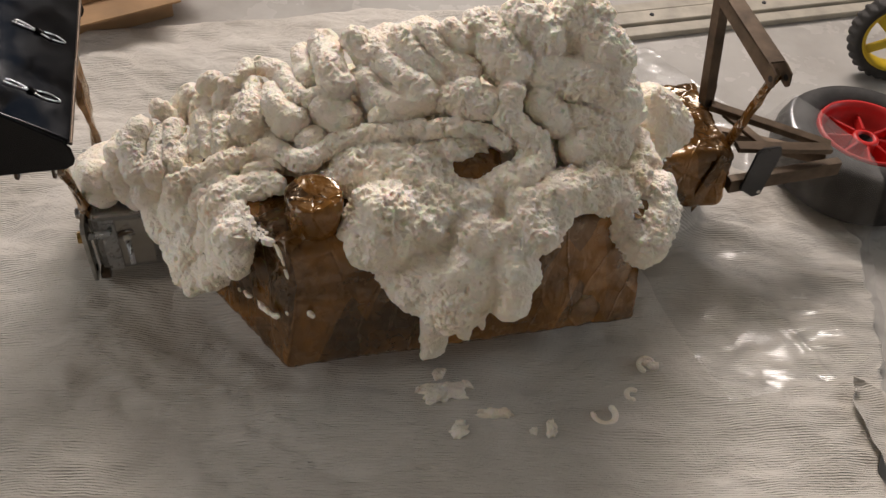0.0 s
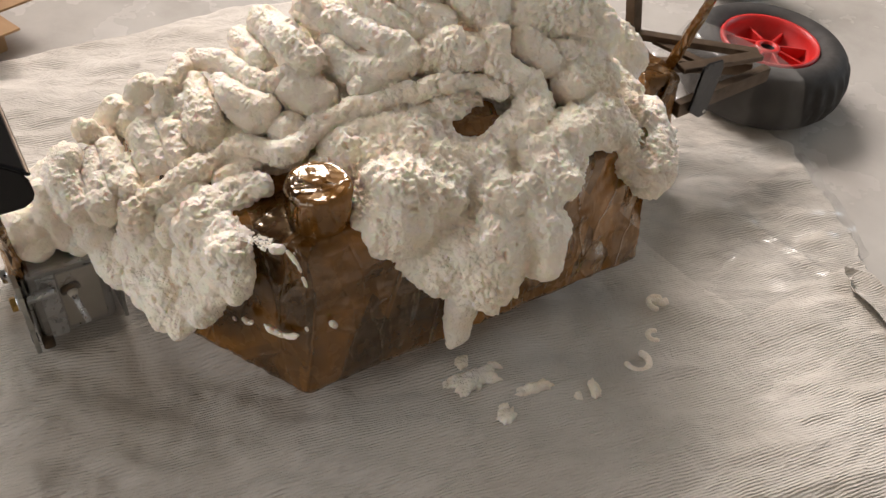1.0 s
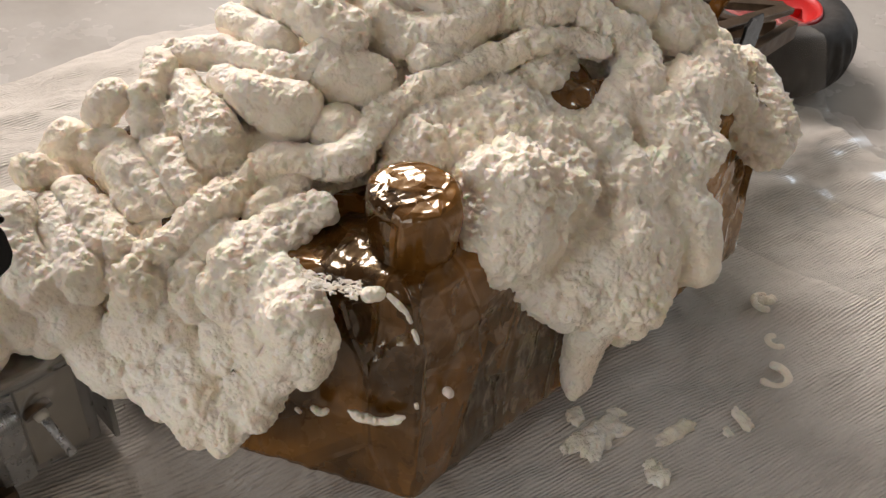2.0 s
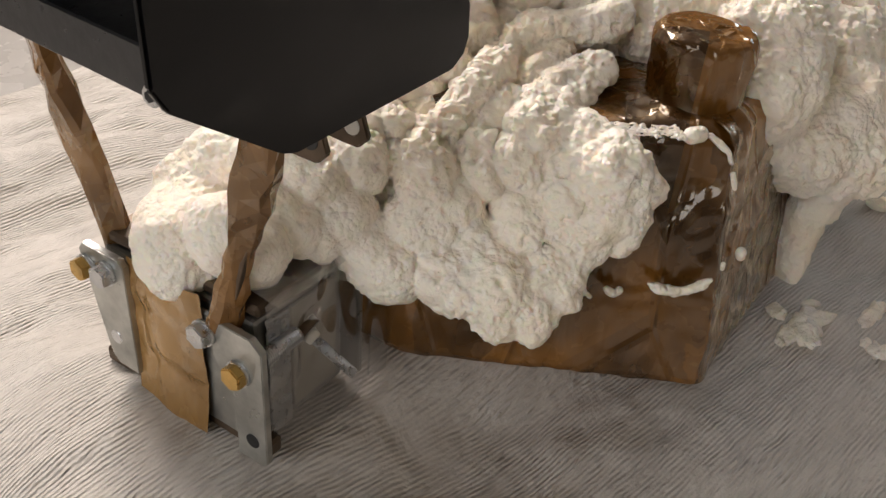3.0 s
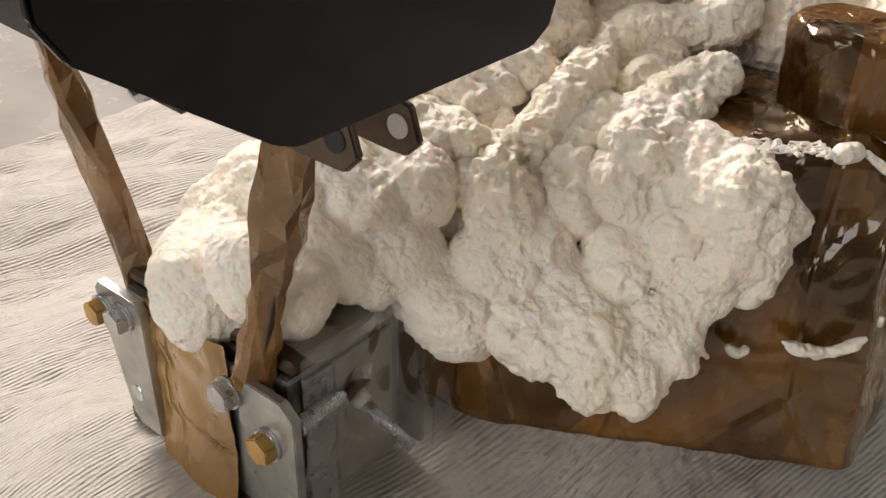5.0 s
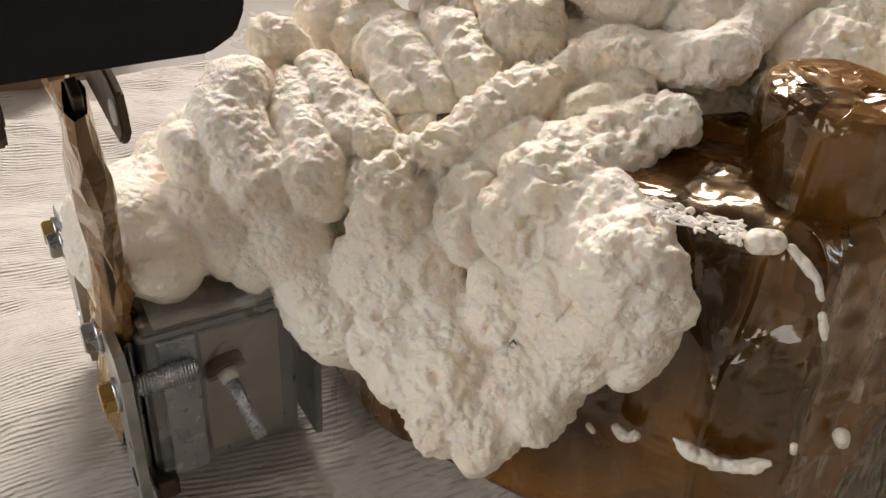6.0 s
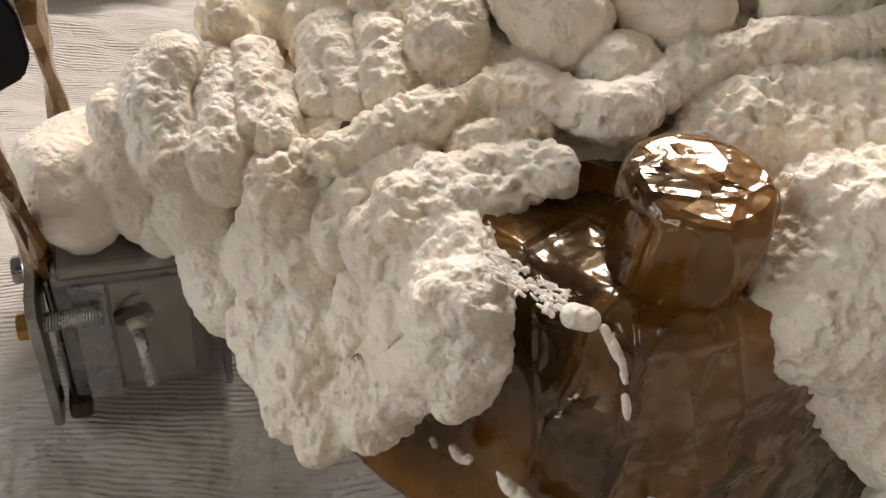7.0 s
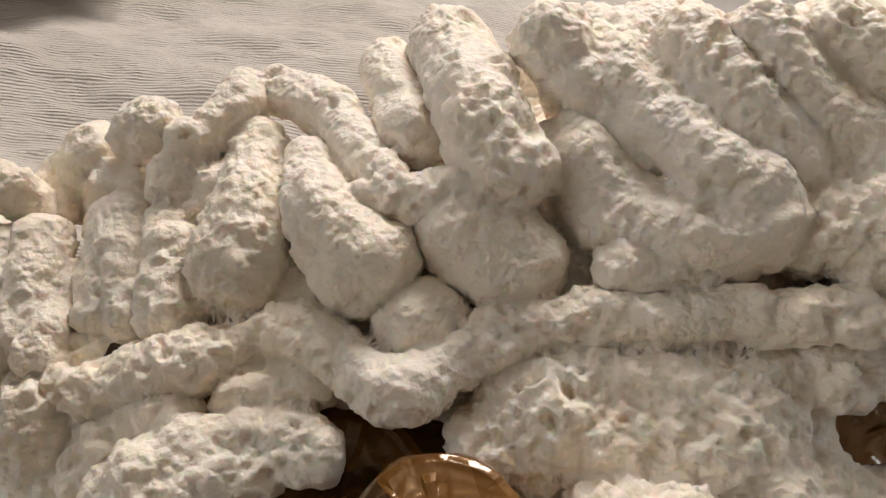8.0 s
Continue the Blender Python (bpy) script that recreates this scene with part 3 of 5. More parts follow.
LEFT_FLAT = [
    [(-0.028, 0.243, 0.264, 0.016), (-0.025, 0.247, 0.271, 0.015)],
    [(-0.078, 0.299, 0.235, 0.015), (-0.070, 0.275, 0.240, 0.015)],
    [(-0.054, 0.117, 0.226, 0.015), (-0.011, 0.121, 0.235, 0.015)],
    [(-0.008, 0.123, 0.239, 0.013), (0.010, 0.115, 0.250, 0.010)],
    [(-0.057, 0.112, 0.207, 0.014), (-0.059, 0.112, 0.197, 0.014)],
    [(-0.048, 0.068, 0.196, 0.017), (-0.062, 0.080, 0.168, 0.016)],
]
FAR_SIDE = [
    [(-0.200, 0.268, 0.158, 0.031), (-0.185, 0.280, 0.160, 0.031)],
    [(-0.165, 0.295, 0.172, 0.025), (-0.140, 0.275, 0.192, 0.025)],
    [(0.160, 0.295, 0.290, 0.030), (0.220, 0.300, 0.295, 0.032)],
    [(0.300, 0.280, 0.310, 0.032), (0.370, 0.280, 0.300, 0.036)],
]


def spin_frames(C):
    tan = np.gradient(C, axis=0)
    tan /= np.linalg.norm(tan, axis=1)[:, None] + 1e-12
    a = np.zeros_like(C)
    ref = np.array([0.31, 0.52, 0.79])
    for i in range(len(C)):
        ref = ref - tan[i] * (ref @ tan[i])
        if np.linalg.norm(ref) < 1e-6:
            ref = np.cross(tan[i], [1, 0, 0])
        ref = ref / np.linalg.norm(ref)
        a[i] = ref
    return tan, a, np.cross(tan, a)

def worley(P, freq, seed):
    """Distance to the nearest of scattered points, about 0 to 1."""
    tab = np.random.RandomState(seed).uniform(0, 1, (4096, 3))
    q = P * freq
    i = np.floor(q).astype(np.int64)
    best = np.full(len(P), 9.0)
    for a in (-1, 0, 1):
        for b in (-1, 0, 1):
            for c in (-1, 0, 1):
                k = i + np.array([a, b, c])
                h = (k[:, 0] * 73856093 ^ k[:, 1] * 19349663 ^ k[:, 2] * 83492791) & 4095
                best = np.minimum(best, ((k + tab[h] - q) ** 2).sum(1))
    return np.sqrt(best)

def froth(V, N, r, rough=1.0, seed=0, lump=1.0):
    """Push the skin V along N into the lumps, curds and pits of cured foam."""
    k = np.minimum(1.0, r / 0.014)
    d = 0.10 * lump * r * vnoise(V, 34, 21 + seed) + 0.0011 * lump * k * rough * vnoise(V, 85, 22)
    d = d + rough * k * (0.0009 * (1 - 2 * np.abs(vnoise(V, 150, 23))) + 0.0016 * vnoise(V, 225, 24) + 0.0004 * (1 - 2 * np.abs(vnoise(V, 390, 25))))
    pit = np.clip(vnoise(V, 120, 26) - 0.58, 0, 1)
    d = d - 0.010 * k * rough * pit
    return V + N * d[:, None]

def bead_mesh(rows, step=0.0014, rough=1.0, seed=0, lump=1.0):
    R = np.array(rows, float)
    length = np.linalg.norm(np.diff(R[:, :3], axis=0), axis=1).sum()
    n = max(6, int(length / step))
    C = smooth_path(R, n)
    c, rad = C[:, :3], np.maximum(C[:, 3], 0.0004)
    wob = 1 + 0.10 * vnoise(c, 40, 31 + seed)
    rad = rad * wob
    tan, a, b = spin_frames(c)
    caps = max(5, int(rad.mean() * 1.5 / step))
    th = np.linspace(np.pi / 2, 0.03, caps, endpoint=True)[1:]
    first = [(c[0] - tan[0] * rad[0] * math.sin(np.pi / 2 - q), rad[0] * math.sin(q), tan[0], a[0], b[0]) for q in th[::-1]]
    last = [(c[-1] + tan[-1] * rad[-1] * math.sin(np.pi / 2 - q), rad[-1] * math.sin(q), tan[-1], a[-1], b[-1]) for q in th]
    rings = first + [(c[i], rad[i], tan[i], a[i], b[i]) for i in range(n)] + last
    seg = max(20, int(2 * np.pi * rad.mean() / step))
    ang = np.arange(seg) * 2 * np.pi / seg
    cen = np.array([q[0] for q in rings])
    rr = np.array([q[1] for q in rings])
    A = np.array([q[3] for q in rings])
    B = np.array([q[4] for q in rings])
    D = A[:, None] * np.cos(ang)[None, :, None] + B[:, None] * np.sin(ang)[None, :, None]
    V = (cen[:, None] + D * rr[:, None, None]).reshape(-1, 3)
    core = np.concatenate([np.repeat(c[:1], len(first), 0), c, np.repeat(c[-1:], len(last), 0)])
    N = V - np.repeat(core, seg, 0)
    N /= np.linalg.norm(N, axis=1)[:, None] + 1e-9
    V = froth(V, N, float(rad.mean()), rough, seed, lump)
    F = grid_faces(len(rings), seg, True)
    k0, k1 = len(V), len(V) + 1
    V = np.vstack([V, V[:seg].mean(0), V[-seg:].mean(0)])
    j = np.arange(seg)
    faces = F.tolist() + [[k0, int((q + 1) % seg), int(q)] for q in j] + [[k1, int((len(rings) - 1) * seg + q), int((len(rings) - 1) * seg + (q + 1) % seg)] for q in j]
    return mesh("foam_bead", V, faces)

# The beads are laid one on another in this order; each with the roughness of its skin, the width over which it runs into what lies below, and the depth of the crease there.
FOAM_ORDER = ((FAR_SIDE, "bead", 1.0, 0.004, 0.0010), (LEFT_FILL, "lobe", 1.0, 0.0018, 0.0016), (UNDER_ROPE, "lobe", 1.2, 0.0018, 0.0012), (MIDDLE_SPILL, "spill", 1.8, 0.0090, 0.0),
              (RIGHT_SPILL, "spill", 2.1, 0.0070, 0.0), (DRIPS, "drip", 0.8, 0.0070, 0.0), (LEFT_SPILL, "spill", 1.1, 0.0030, 0.0010), (LEFT_FLAT, "spill", 1.1, 0.0030, 0.0008),
              (FRONT_END, "lobe", 0.7, 0.0030, 0.0010), (RIGHT_ROWS, "bead", 1.5, 0.0025, 0.0012), (UPPER_ROWS, "bead", 1.4, 0.0060, 0.0008), (CREST_MIDDLE, "bead", 1.3, 0.0040, 0.0010),
              (FRONT_LOBES, "lobe", 1.0, 0.0012, 0.0024), (CREST_LEFT, "bead", 1.3, 0.0015, 0.0018), (LONG_BEAD, "long_bead", 1.2, 0.0010, 0.0030))
BILLOW = {"core": 1.0, "spill": 1.25, "drip": 0.7, "bead": 0.7, "lobe": 0.4, "long_bead": 0.25}
PITS = [(-0.040, 0.084, 0.224, 0.0036), (-0.055, 0.056, 0.222, 0.0018)]
CELL = 0.0015

def foam_field():
    """Signed distance of the whole foam mass on a grid, the bead that owns each cell, and each bead's skin roughness."""
    lo, hi = np.array([-0.25, -0.085, 0.045]), np.array([0.60, 0.345, 0.435])
    n = np.ceil((hi - lo) / CELL).astype(int)
    ax = [(lo[k] + CELL * np.arange(n[k])).astype(np.float32) for k in range(3)]
    x = ax[0]
    top = np.interp(x, [-0.165, -0.10, 0.0, 0.10, 0.25, 0.40, 0.47, 0.50], [0.155, 0.218, 0.272, 0.299, 0.325, 0.314, 0.23, 0.17])
    near = np.interp(x, [-0.165, -0.10, 0.0, 0.10, 0.25, 0.40, 0.50], [0.225, 0.160, 0.127, 0.108, 0.077, 0.045, 0.12])
    far = np.interp(x, [-0.165, -0.10, 0.0, 0.25, 0.40, 0.50], [0.28, 0.28, 0.31, 0.36, 0.36, 0.30])
    low = 0.145
    cy, hy, hz = ((near + far) / 2).astype(np.float32), ((far - near) / 2).astype(np.float32), (top - low).astype(np.float32)
    F = np.full(n, 0.02, np.float32)
    for i in range(n[0]):
        if -0.165 < x[i] < 0.50:
            q = (np.abs((ax[1] - cy[i]) / hy[i]) ** 2.4)[:, None] + (np.abs((ax[2] - low) / hz[i]) ** 2.4)[None, :]
            F[i] = np.minimum(F[i], np.maximum((q ** (1 / 2.4) - 1) * min(hy[i], hz[i]), low - ax[2][None, :]))
    own = np.zeros(n, np.int16)
    skins = [("core", 1.0)]
    for group, name, rough, blend, crease in FOAM_ORDER:
        for rows in group:
            R = np.array(rows, float)
            length = np.linalg.norm(np.diff(R[:, :3], axis=0), axis=1).sum()
            C = smooth_path(R, max(3, int(length / 0.011))).astype(np.float32)
            C[:, 3] *= (1.06 + 0.10 * vnoise(C[:, :3].astype(float), 40, 31 + len(skins) % 17)).astype(np.float32)
            pad = C[:, 3].max() + 0.014
            a = np.maximum(((C[:, :3].min(0) - pad - lo) / CELL).astype(int), 0)
            b = np.minimum(((C[:, :3].max(0) + pad - lo) / CELL).astype(int) + 2, n)
            X, Y, Z = ax[0][a[0]:b[0], None, None], ax[1][None, a[1]:b[1], None], ax[2][None, None, a[2]:b[2]]
            d = np.full((b[0] - a[0], b[1] - a[1], b[2] - a[2]), 9.0, np.float32)
            for p, q in zip(C[:-1], C[1:]):
                v = q[:3] - p[:3]
                t = np.clip(((X - p[0]) * v[0] + (Y - p[1]) * v[1] + (Z - p[2]) * v[2]) / max(float(v @ v), 1e-9), 0, 1)
                e = np.sqrt((X - p[0] - t * v[0]) ** 2 + (Y - p[1] - t * v[1]) ** 2 + (Z - p[2] - t * v[2]) ** 2) - (p[3] + t * (q[3] - p[3]))
                d = np.minimum(d, e)
            box = (slice(a[0], b[0]), slice(a[1], b[1]), slice(a[2], b[2]))
            f = F[box]
            own[box][d < f] = len(skins)
            h = np.maximum(blend - np.abs(d - f), 0) / blend
            F[box] = np.minimum(d, f) - h * h * blend * 0.25 + crease * np.exp(-np.abs(d - f) / 0.0026)
            skins.append((name, rough))
    for px, py, pz, r in PITS:
        c = ((np.array([px, py, pz]) - lo) / CELL).astype(int)
        k = int(2.5 * r / CELL) + 2
        box = tuple(slice(q - k, q + k) for q in c)
        X, Y, Z = ax[0][box[0], None, None], ax[1][None, box[1], None], ax[2][None, None, box[2]]
        F[box] = np.maximum(F[box], r - np.sqrt((X - px) ** 2 + ((Y - py) * 0.7) ** 2 + ((Z - pz) * 1.3) ** 2))
    F[0], F[-1], F[:, 0], F[:, -1], F[:, :, 0], F[:, :, -1] = 0.02, 0.02, 0.02, 0.02, 0.02, 0.02
    return F, own, skins, lo

def skin_of(F, lo):
    """Net of quads over the zero surface of F: places, normals, faces and the cell of each place."""
    S = (F < 0).astype(np.uint8)
    n = np.array(F.shape)
    count = np.zeros(n - 1, np.uint8)
    corners = [(a, b, c) for a in (0, 1) for b in (0, 1) for c in (0, 1)]
    for a, b, c in corners:
        count += S[a:n[0] - 1 + a, b:n[1] - 1 + b, c:n[2] - 1 + c]
    cell = np.argwhere((count > 0) & (count < 8))
    del count
    val = {k: F[cell[:, 0] + k[0], cell[:, 1] + k[1], cell[:, 2] + k[2]].astype(float) for k in corners}
    acc, num = np.zeros((len(cell), 3)), np.zeros(len(cell))
    for k in corners:
        for axis in range(3):
            if k[axis] == 0:
                m = tuple(1 if q == axis else k[q] for q in range(3))
                hit = (val[k] < 0) != (val[m] < 0)
                t = np.where(hit, val[k] / np.where(hit, val[k] - val[m], 1), 0)
                p = np.tile(np.array(k, float), (len(cell), 1))
                p[:, axis] = t
                acc += p * hit[:, None]
                num += hit
    V = lo + (cell + acc / num[:, None]) * CELL
    N = np.stack([sum((1 if k[q] else -1) * val[k] for k in corners) for q in range(3)], -1)
    N /= np.linalg.norm(N, axis=1)[:, None] + 1e-12
    flat = (cell[:, 0] * n[1] + cell[:, 1]) * n[2] + cell[:, 2]
    step = (n[1] * n[2], n[2], 1)
    faces = []
    for axis in range(3):
        u, w = step[(axis + 1) % 3], step[(axis + 2) % 3]
        m = tuple(1 if q == axis else 0 for q in range(3))
        s0, s1 = val[(0, 0, 0)] < 0, val[m] < 0
        for use, turn in ((s0 & ~s1, False), (~s0 & s1, True)):
            f = flat[use]
            q = np.searchsorted(flat, np.stack([f, f - u, f - u - w, f - w], -1))
            faces.append(q[:, ::-1] if turn else q)
    return V, N, np.concatenate(faces), cell

def neighbours(faces):
    """Pairs of faces that share an edge."""
    e = np.sort(np.stack([faces, np.roll(faces, -1, 1)], -1).reshape(-1, 2), 1)
    key = e[:, 0].astype(np.int64) * (faces.max() + 1) + e[:, 1]
    o = np.argsort(key, kind="stable")
    twin = np.flatnonzero(key[o][1:] == key[o][:-1])
    return o[twin] // 4, o[twin + 1] // 4

def islands(n, a, b):
    """A label for each of n faces, the same for all that the pairs a, b join."""
    lab = np.arange(n)
    while True:
        old = lab.copy()
        np.minimum.at(lab, a, old[b])
        np.minimum.at(lab, b, lab[a])
        lab = lab[lab]
        if np.array_equal(lab, old):
            return lab

def one_piece_each(faces, fid):
    """Hand the stray islands of each bead to the bead round them, so that every bead is one piece."""
    n = len(faces)
    p, q = neighbours(faces)
    for turn in range(10):
        same = fid[p] == fid[q]
        lab = islands(n, p[same], q[same])
        size = np.bincount(lab, minlength=n)
        best = np.zeros(fid.max() + 1, np.int64)
        np.maximum.at(best, fid, size[lab])
        stray = size[lab] < best[fid]
        to = np.full(n, -1)
        for x, y in ((p, q), (q, p)):
            m = stray[x] & (fid[x] != fid[y]) & (~stray[y] | (turn > 6))
            to[lab[x[m]]] = fid[y[m]]
        move = stray & (to[lab] >= 0)
        if not move.any():
            break
        fid = np.where(move, to[lab], fid)
    return fid

def foam():
    e = empty("foam_mass", (0.2, 0.25, 0.235), "cream-white expanded foam in beads and spills over the taped box", "foam")
    F, own, skins, lo = foam_field()
    V, N, faces, cell = skin_of(F, lo)
    # keep the outer skins alone, without the closed bubbles inside
    lab = islands(len(faces), *neighbours(faces))
    a, b, c, q = (V[faces[:, k]] - V.mean(0) for k in range(4))
    volume = np.bincount(lab, (a * (np.cross(b, c) + np.cross(c, q))).sum(1), len(faces)) / 6
    faces = faces[np.abs(volume[lab]) > 6e-6] if volume.sum() < 0 else faces[volume[lab] > 6e-6]
    ids = own[cell[:, 0], cell[:, 1], cell[:, 2]]
    rough = np.array([q[1] for q in skins])[ids]
    del F, own
    warp = 0.004 * np.stack([vnoise(V, 60, 36), vnoise(V, 60, 37), vnoise(V, 60, 38)], -1)
    puff = np.array([BILLOW[q[0]] for q in skins])[ids]
    # swollen lumps with creases between, curds in some places and craters in others, then torn pits
    d = 0.0022 * vnoise(V, 34, 21) + 0.0014 * vnoise(V, 80, 22) + puff * (0.0060 * (0.45 - worley(V + warp, 40, 30)) + 0.0016 * (0.5 - worley(V + warp, 84, 31)))
    part_rough = rough * (0.60 + 0.8 * np.clip(0.5 + vnoise(V, 22, 27), 0, 1))
    curd = np.clip(0.35 + 1.8 * vnoise(V, 30, 28), 0, 1)
    cells = worley(V + 0.5 * warp + 0.002 * np.stack([vnoise(V, 130, 33), vnoise(V, 130, 34), vnoise(V, 130, 35)], -1), 185, 29) - 0.5
    d += part_rough * (0.0018 * cells * (1 - 2 * curd) + 0.0012 * vnoise(V, 215, 24) + 0.0006 * (1 - 2 * np.abs(vnoise(V, 300, 25))))
    d -= rough * 0.010 * np.clip(vnoise(V, 125, 26) - 0.60, 0, 0.25)
    V = V + N * d[:, None]
    a, b, c, q = (V[faces[:, k]] for k in range(4))
    fn = np.cross(c - a, q - b)
    N = np.stack([sum(np.bincount(faces[:, k], fn[:, x], len(V)) for k in range(4)) for x in range(3)], -1)
    N /= np.linalg.norm(N, axis=1)[:, None] + 1e-12
    fid = one_piece_each(faces, ids[faces[:, 0]])
    order = np.argsort(fid, kind="stable")
    cut = np.searchsorted(fid[order], np.arange(len(skins) + 1))
    for k, (name, _) in enumerate(skins):
        f = faces[order[cut[k]:cut[k + 1]]]
        if len(f) < 40:
            continue
        used, f = np.unique(f, return_inverse=True)
        me = mesh(name, V[used], f.reshape(-1, 4))
        me.normals_split_custom_set_from_vertices(N[used].tolist())
        under(e, part(name, me, FOAM))

foam()

# ---- taped box ----
def crumple(V, N, amp, seed):
    return V + N * (amp * (1 - 2 * np.abs(vnoise(V, 30, seed))) + 0.5 * amp * (1 - 2 * np.abs(vnoise(V, 75, seed + 1))))[:, None]

def shell(poly, z0, z1, inset, step=0.004, amp=0.0022, seed=50, rnd=0.012):
    """A taped box: outline poly (anticlockwise) with rounded top edge, walls drawn in by inset towards the top."""
    P = np.array(poly, float)
    pts, nrm = [], []
    for i in range(len(P)):
        a, b = P[i], P[(i + 1) % len(P)]
        d = b - a
        n = max(2, int(np.linalg.norm(d) / step))
        for k in range(n):
            pts.append(a + d * k / n)
            nrm.append(np.array([d[1], -d[0]]) / np.linalg.norm(d))
    pts, nrm = np.array(pts), np.array(nrm)
    for _ in range(3):
        nrm = (np.roll(nrm, 1, 0) + nrm + np.roll(nrm, -1, 0)) / 3
        pts = (np.roll(pts, 1, 0) + 2 * pts + np.roll(pts, -1, 0)) / 4
    nrm /= np.linalg.norm(nrm, axis=1)[:, None]
    m = len(pts)
    prof = [(t, 0.0) for t in np.linspace(0, 1, int((z1 - z0 - rnd) / step))]
    rings, norms = [], []
    cen = pts.mean(0)
    zb = z0 if np.ndim(z0) else np.full(m, z0)
    for t, _ in prof:
        q = pts - nrm * inset * t
        z = zb + (z1 - rnd - zb) * t
        rings.append(np.column_stack([q, z]))
        norms.append(np.column_stack([nrm, np.zeros(m)]))
    for q in np.linspace(0.15, np.pi / 2, 6):
        o = pts - nrm * (inset + rnd * (1 - math.cos(q)))
        rings.append(np.column_stack([o, np.full(m, z1 - rnd + rnd * math.sin(q))]))
        norms.append(np.column_stack([nrm * math.cos(q), np.full(m, math.sin(q))]))
    edge = rings[-1][:, :2]
    for s in np.linspace(1, 0.02, 46)[1:]:
        rings.append(np.column_stack([cen + (edge - cen) * s, np.full(m, z1)]))
        norms.append(np.tile([0.0, 0.0, 1.0], (m, 1)))
    V, N = np.vstack(rings), np.vstack(norms)
    V = crumple(V, N, amp, seed)
    F = grid_faces(len(rings), m, True).tolist()
    F.append(list(range(m))[::-1])
    return mesh("shell", V, F)

def taped_box():
    e = empty("taped_box", (0.2, 0.25, 0.057), "box wrapped in glossy brown packing tape with a round capped neck", "box")
    body = under(e, part("body", shell([(0.0, 0.0), (0.45, 0.0), (0.45, 0.345), (0.0, 0.345), (-0.10, 0.31), (-0.10, 0.18)], 0.057, 0.236, 0.022), TAPE))
    # capped neck
    n = 96
    th = np.arange(n) * 2 * np.pi / n
    prof = np.array([(0.0335, 0.218), (0.0300, 0.228), (0.0294, 0.236), (0.0300, 0.244), (0.0306, 0.252), (0.0310, 0.260), (0.0312, 0.267), (0.0311, 0.273), (0.0304, 0.277),
                     (0.029, 0.279), (0.026, 0.279), (0.022, 0.279), (0.018, 0.279), (0.013, 0.279), (0.008, 0.279), (0.004, 0.279), (0.0004, 0.279)])
    rs = np.random.RandomState(7)
    R = np.repeat(prof[:, :1], n, 1)
    X, Y, H = R * np.cos(th), R * np.sin(th), np.repeat(prof[:, 1:], n, 1)
    P = np.stack([X, Y, H], -1).reshape(-1, 3)
    pleat = (1 - 2 * np.abs(vnoise(P * np.array([1, 1, 0.35]), 110, 71))).reshape(X.shape)
    side = (np.arange(len(prof)) < 9)[:, None]
    wraps = (1 - 2 * np.abs(vnoise(P * np.array([0.5, 0.5, 2.2]), 75, 72))).reshape(X.shape)
    R = R + np.where(side, 0.0009 * pleat + 0.0013 * wraps, 0)
    X, Y = R * np.cos(th), R * np.sin(th)
    # the top is folded flat in a star of facets
    seeds = rs.uniform(-0.024, 0.024, (9, 2))
    tilts = rs.uniform(-0.16, 0.16, (9, 2))
    near = np.argmin((X[..., None] - seeds[:, 0]) ** 2 + (Y[..., None] - seeds[:, 1]) ** 2, axis=-1)
    fold = 0.002 + tilts[near, 0] * (X - seeds[near, 0]) + tilts[near, 1] * (Y - seeds[near, 1])
    H = H + np.where(side, 0, np.clip(fold, -0.003, 0.006) * np.clip((0.0312 - R) / 0.004, 0, 1))
    V = np.stack([0.045 + X, 0.063 + Y, H + 0.06 * Y], -1).reshape(-1, 3)
    cap = mesh("cap", V, grid_faces(len(prof), n, True))
    cap.polygons.foreach_set("use_smooth", [i < 9 * n for i in range(len(cap.polygons))])
    under(e, part("cap", cap, TAPE, None, "round cap wrapped in creased brown tape"))
    # folded tape round the opening left in the foam
    u = np.linspace(0, 1, 50)
    for k, (cx, cy, cz, w, h, tilt) in enumerate(((0.225, 0.085, 0.268, 0.085, 0.035, 0.5), (0.235, 0.070, 0.258, 0.08, 0.03, 0.9))):
        A, B = np.meshgrid(u - 0.5, u - 0.5, indexing="ij")
        V = np.stack([cx + A * w, cy + B * h * math.cos(tilt), cz + B * h * math.sin(tilt) + 0.012 * np.cos(A * 3)], -1).reshape(-1, 3)
        V[:, 2] += 0.004 * (1 - 2 * np.abs(vnoise(V, 60, 80 + k)))
        under(e, part("tape_fold", mesh("fold", V, grid_faces(50, 50)), TAPE))
    # smears of foam that stuck to the tape
    def smear(rows, rough=1.6):
        under(e, part("foam_smear", bead_mesh(rows, 0.0007, rough, 3), FOAM, None, "thin smear of cream foam"))
    smear([(-0.011, 0.042, 0.236, 0.0050), (-0.006, 0.039, 0.236, 0.0046)], 0.3)
    smear([(-0.001, 0.034, 0.235, 0.0014), (0.003, 0.024, 0.227, 0.0018), (0.005, 0.019, 0.219, 0.0009)], 2.5)
    smear([(0.0055, 0.017, 0.212, 0.0013), (0.007, 0.015, 0.206, 0.0016), (0.008, 0.014, 0.202, 0.0008)], 2.5)
    smear([(0.029, 0.003, 0.149, 0.0036), (0.032, 0.003, 0.144, 0.0030)])
    smear([(-0.040, 0.064, 0.130, 0.0026), (-0.036, 0.060, 0.127, 0.0032), (-0.034, 0.057, 0.131, 0.0018)], 2.4)
    smear([(-0.047, 0.074, 0.126, 0.0016), (-0.046, 0.072, 0.124, 0.0014)])
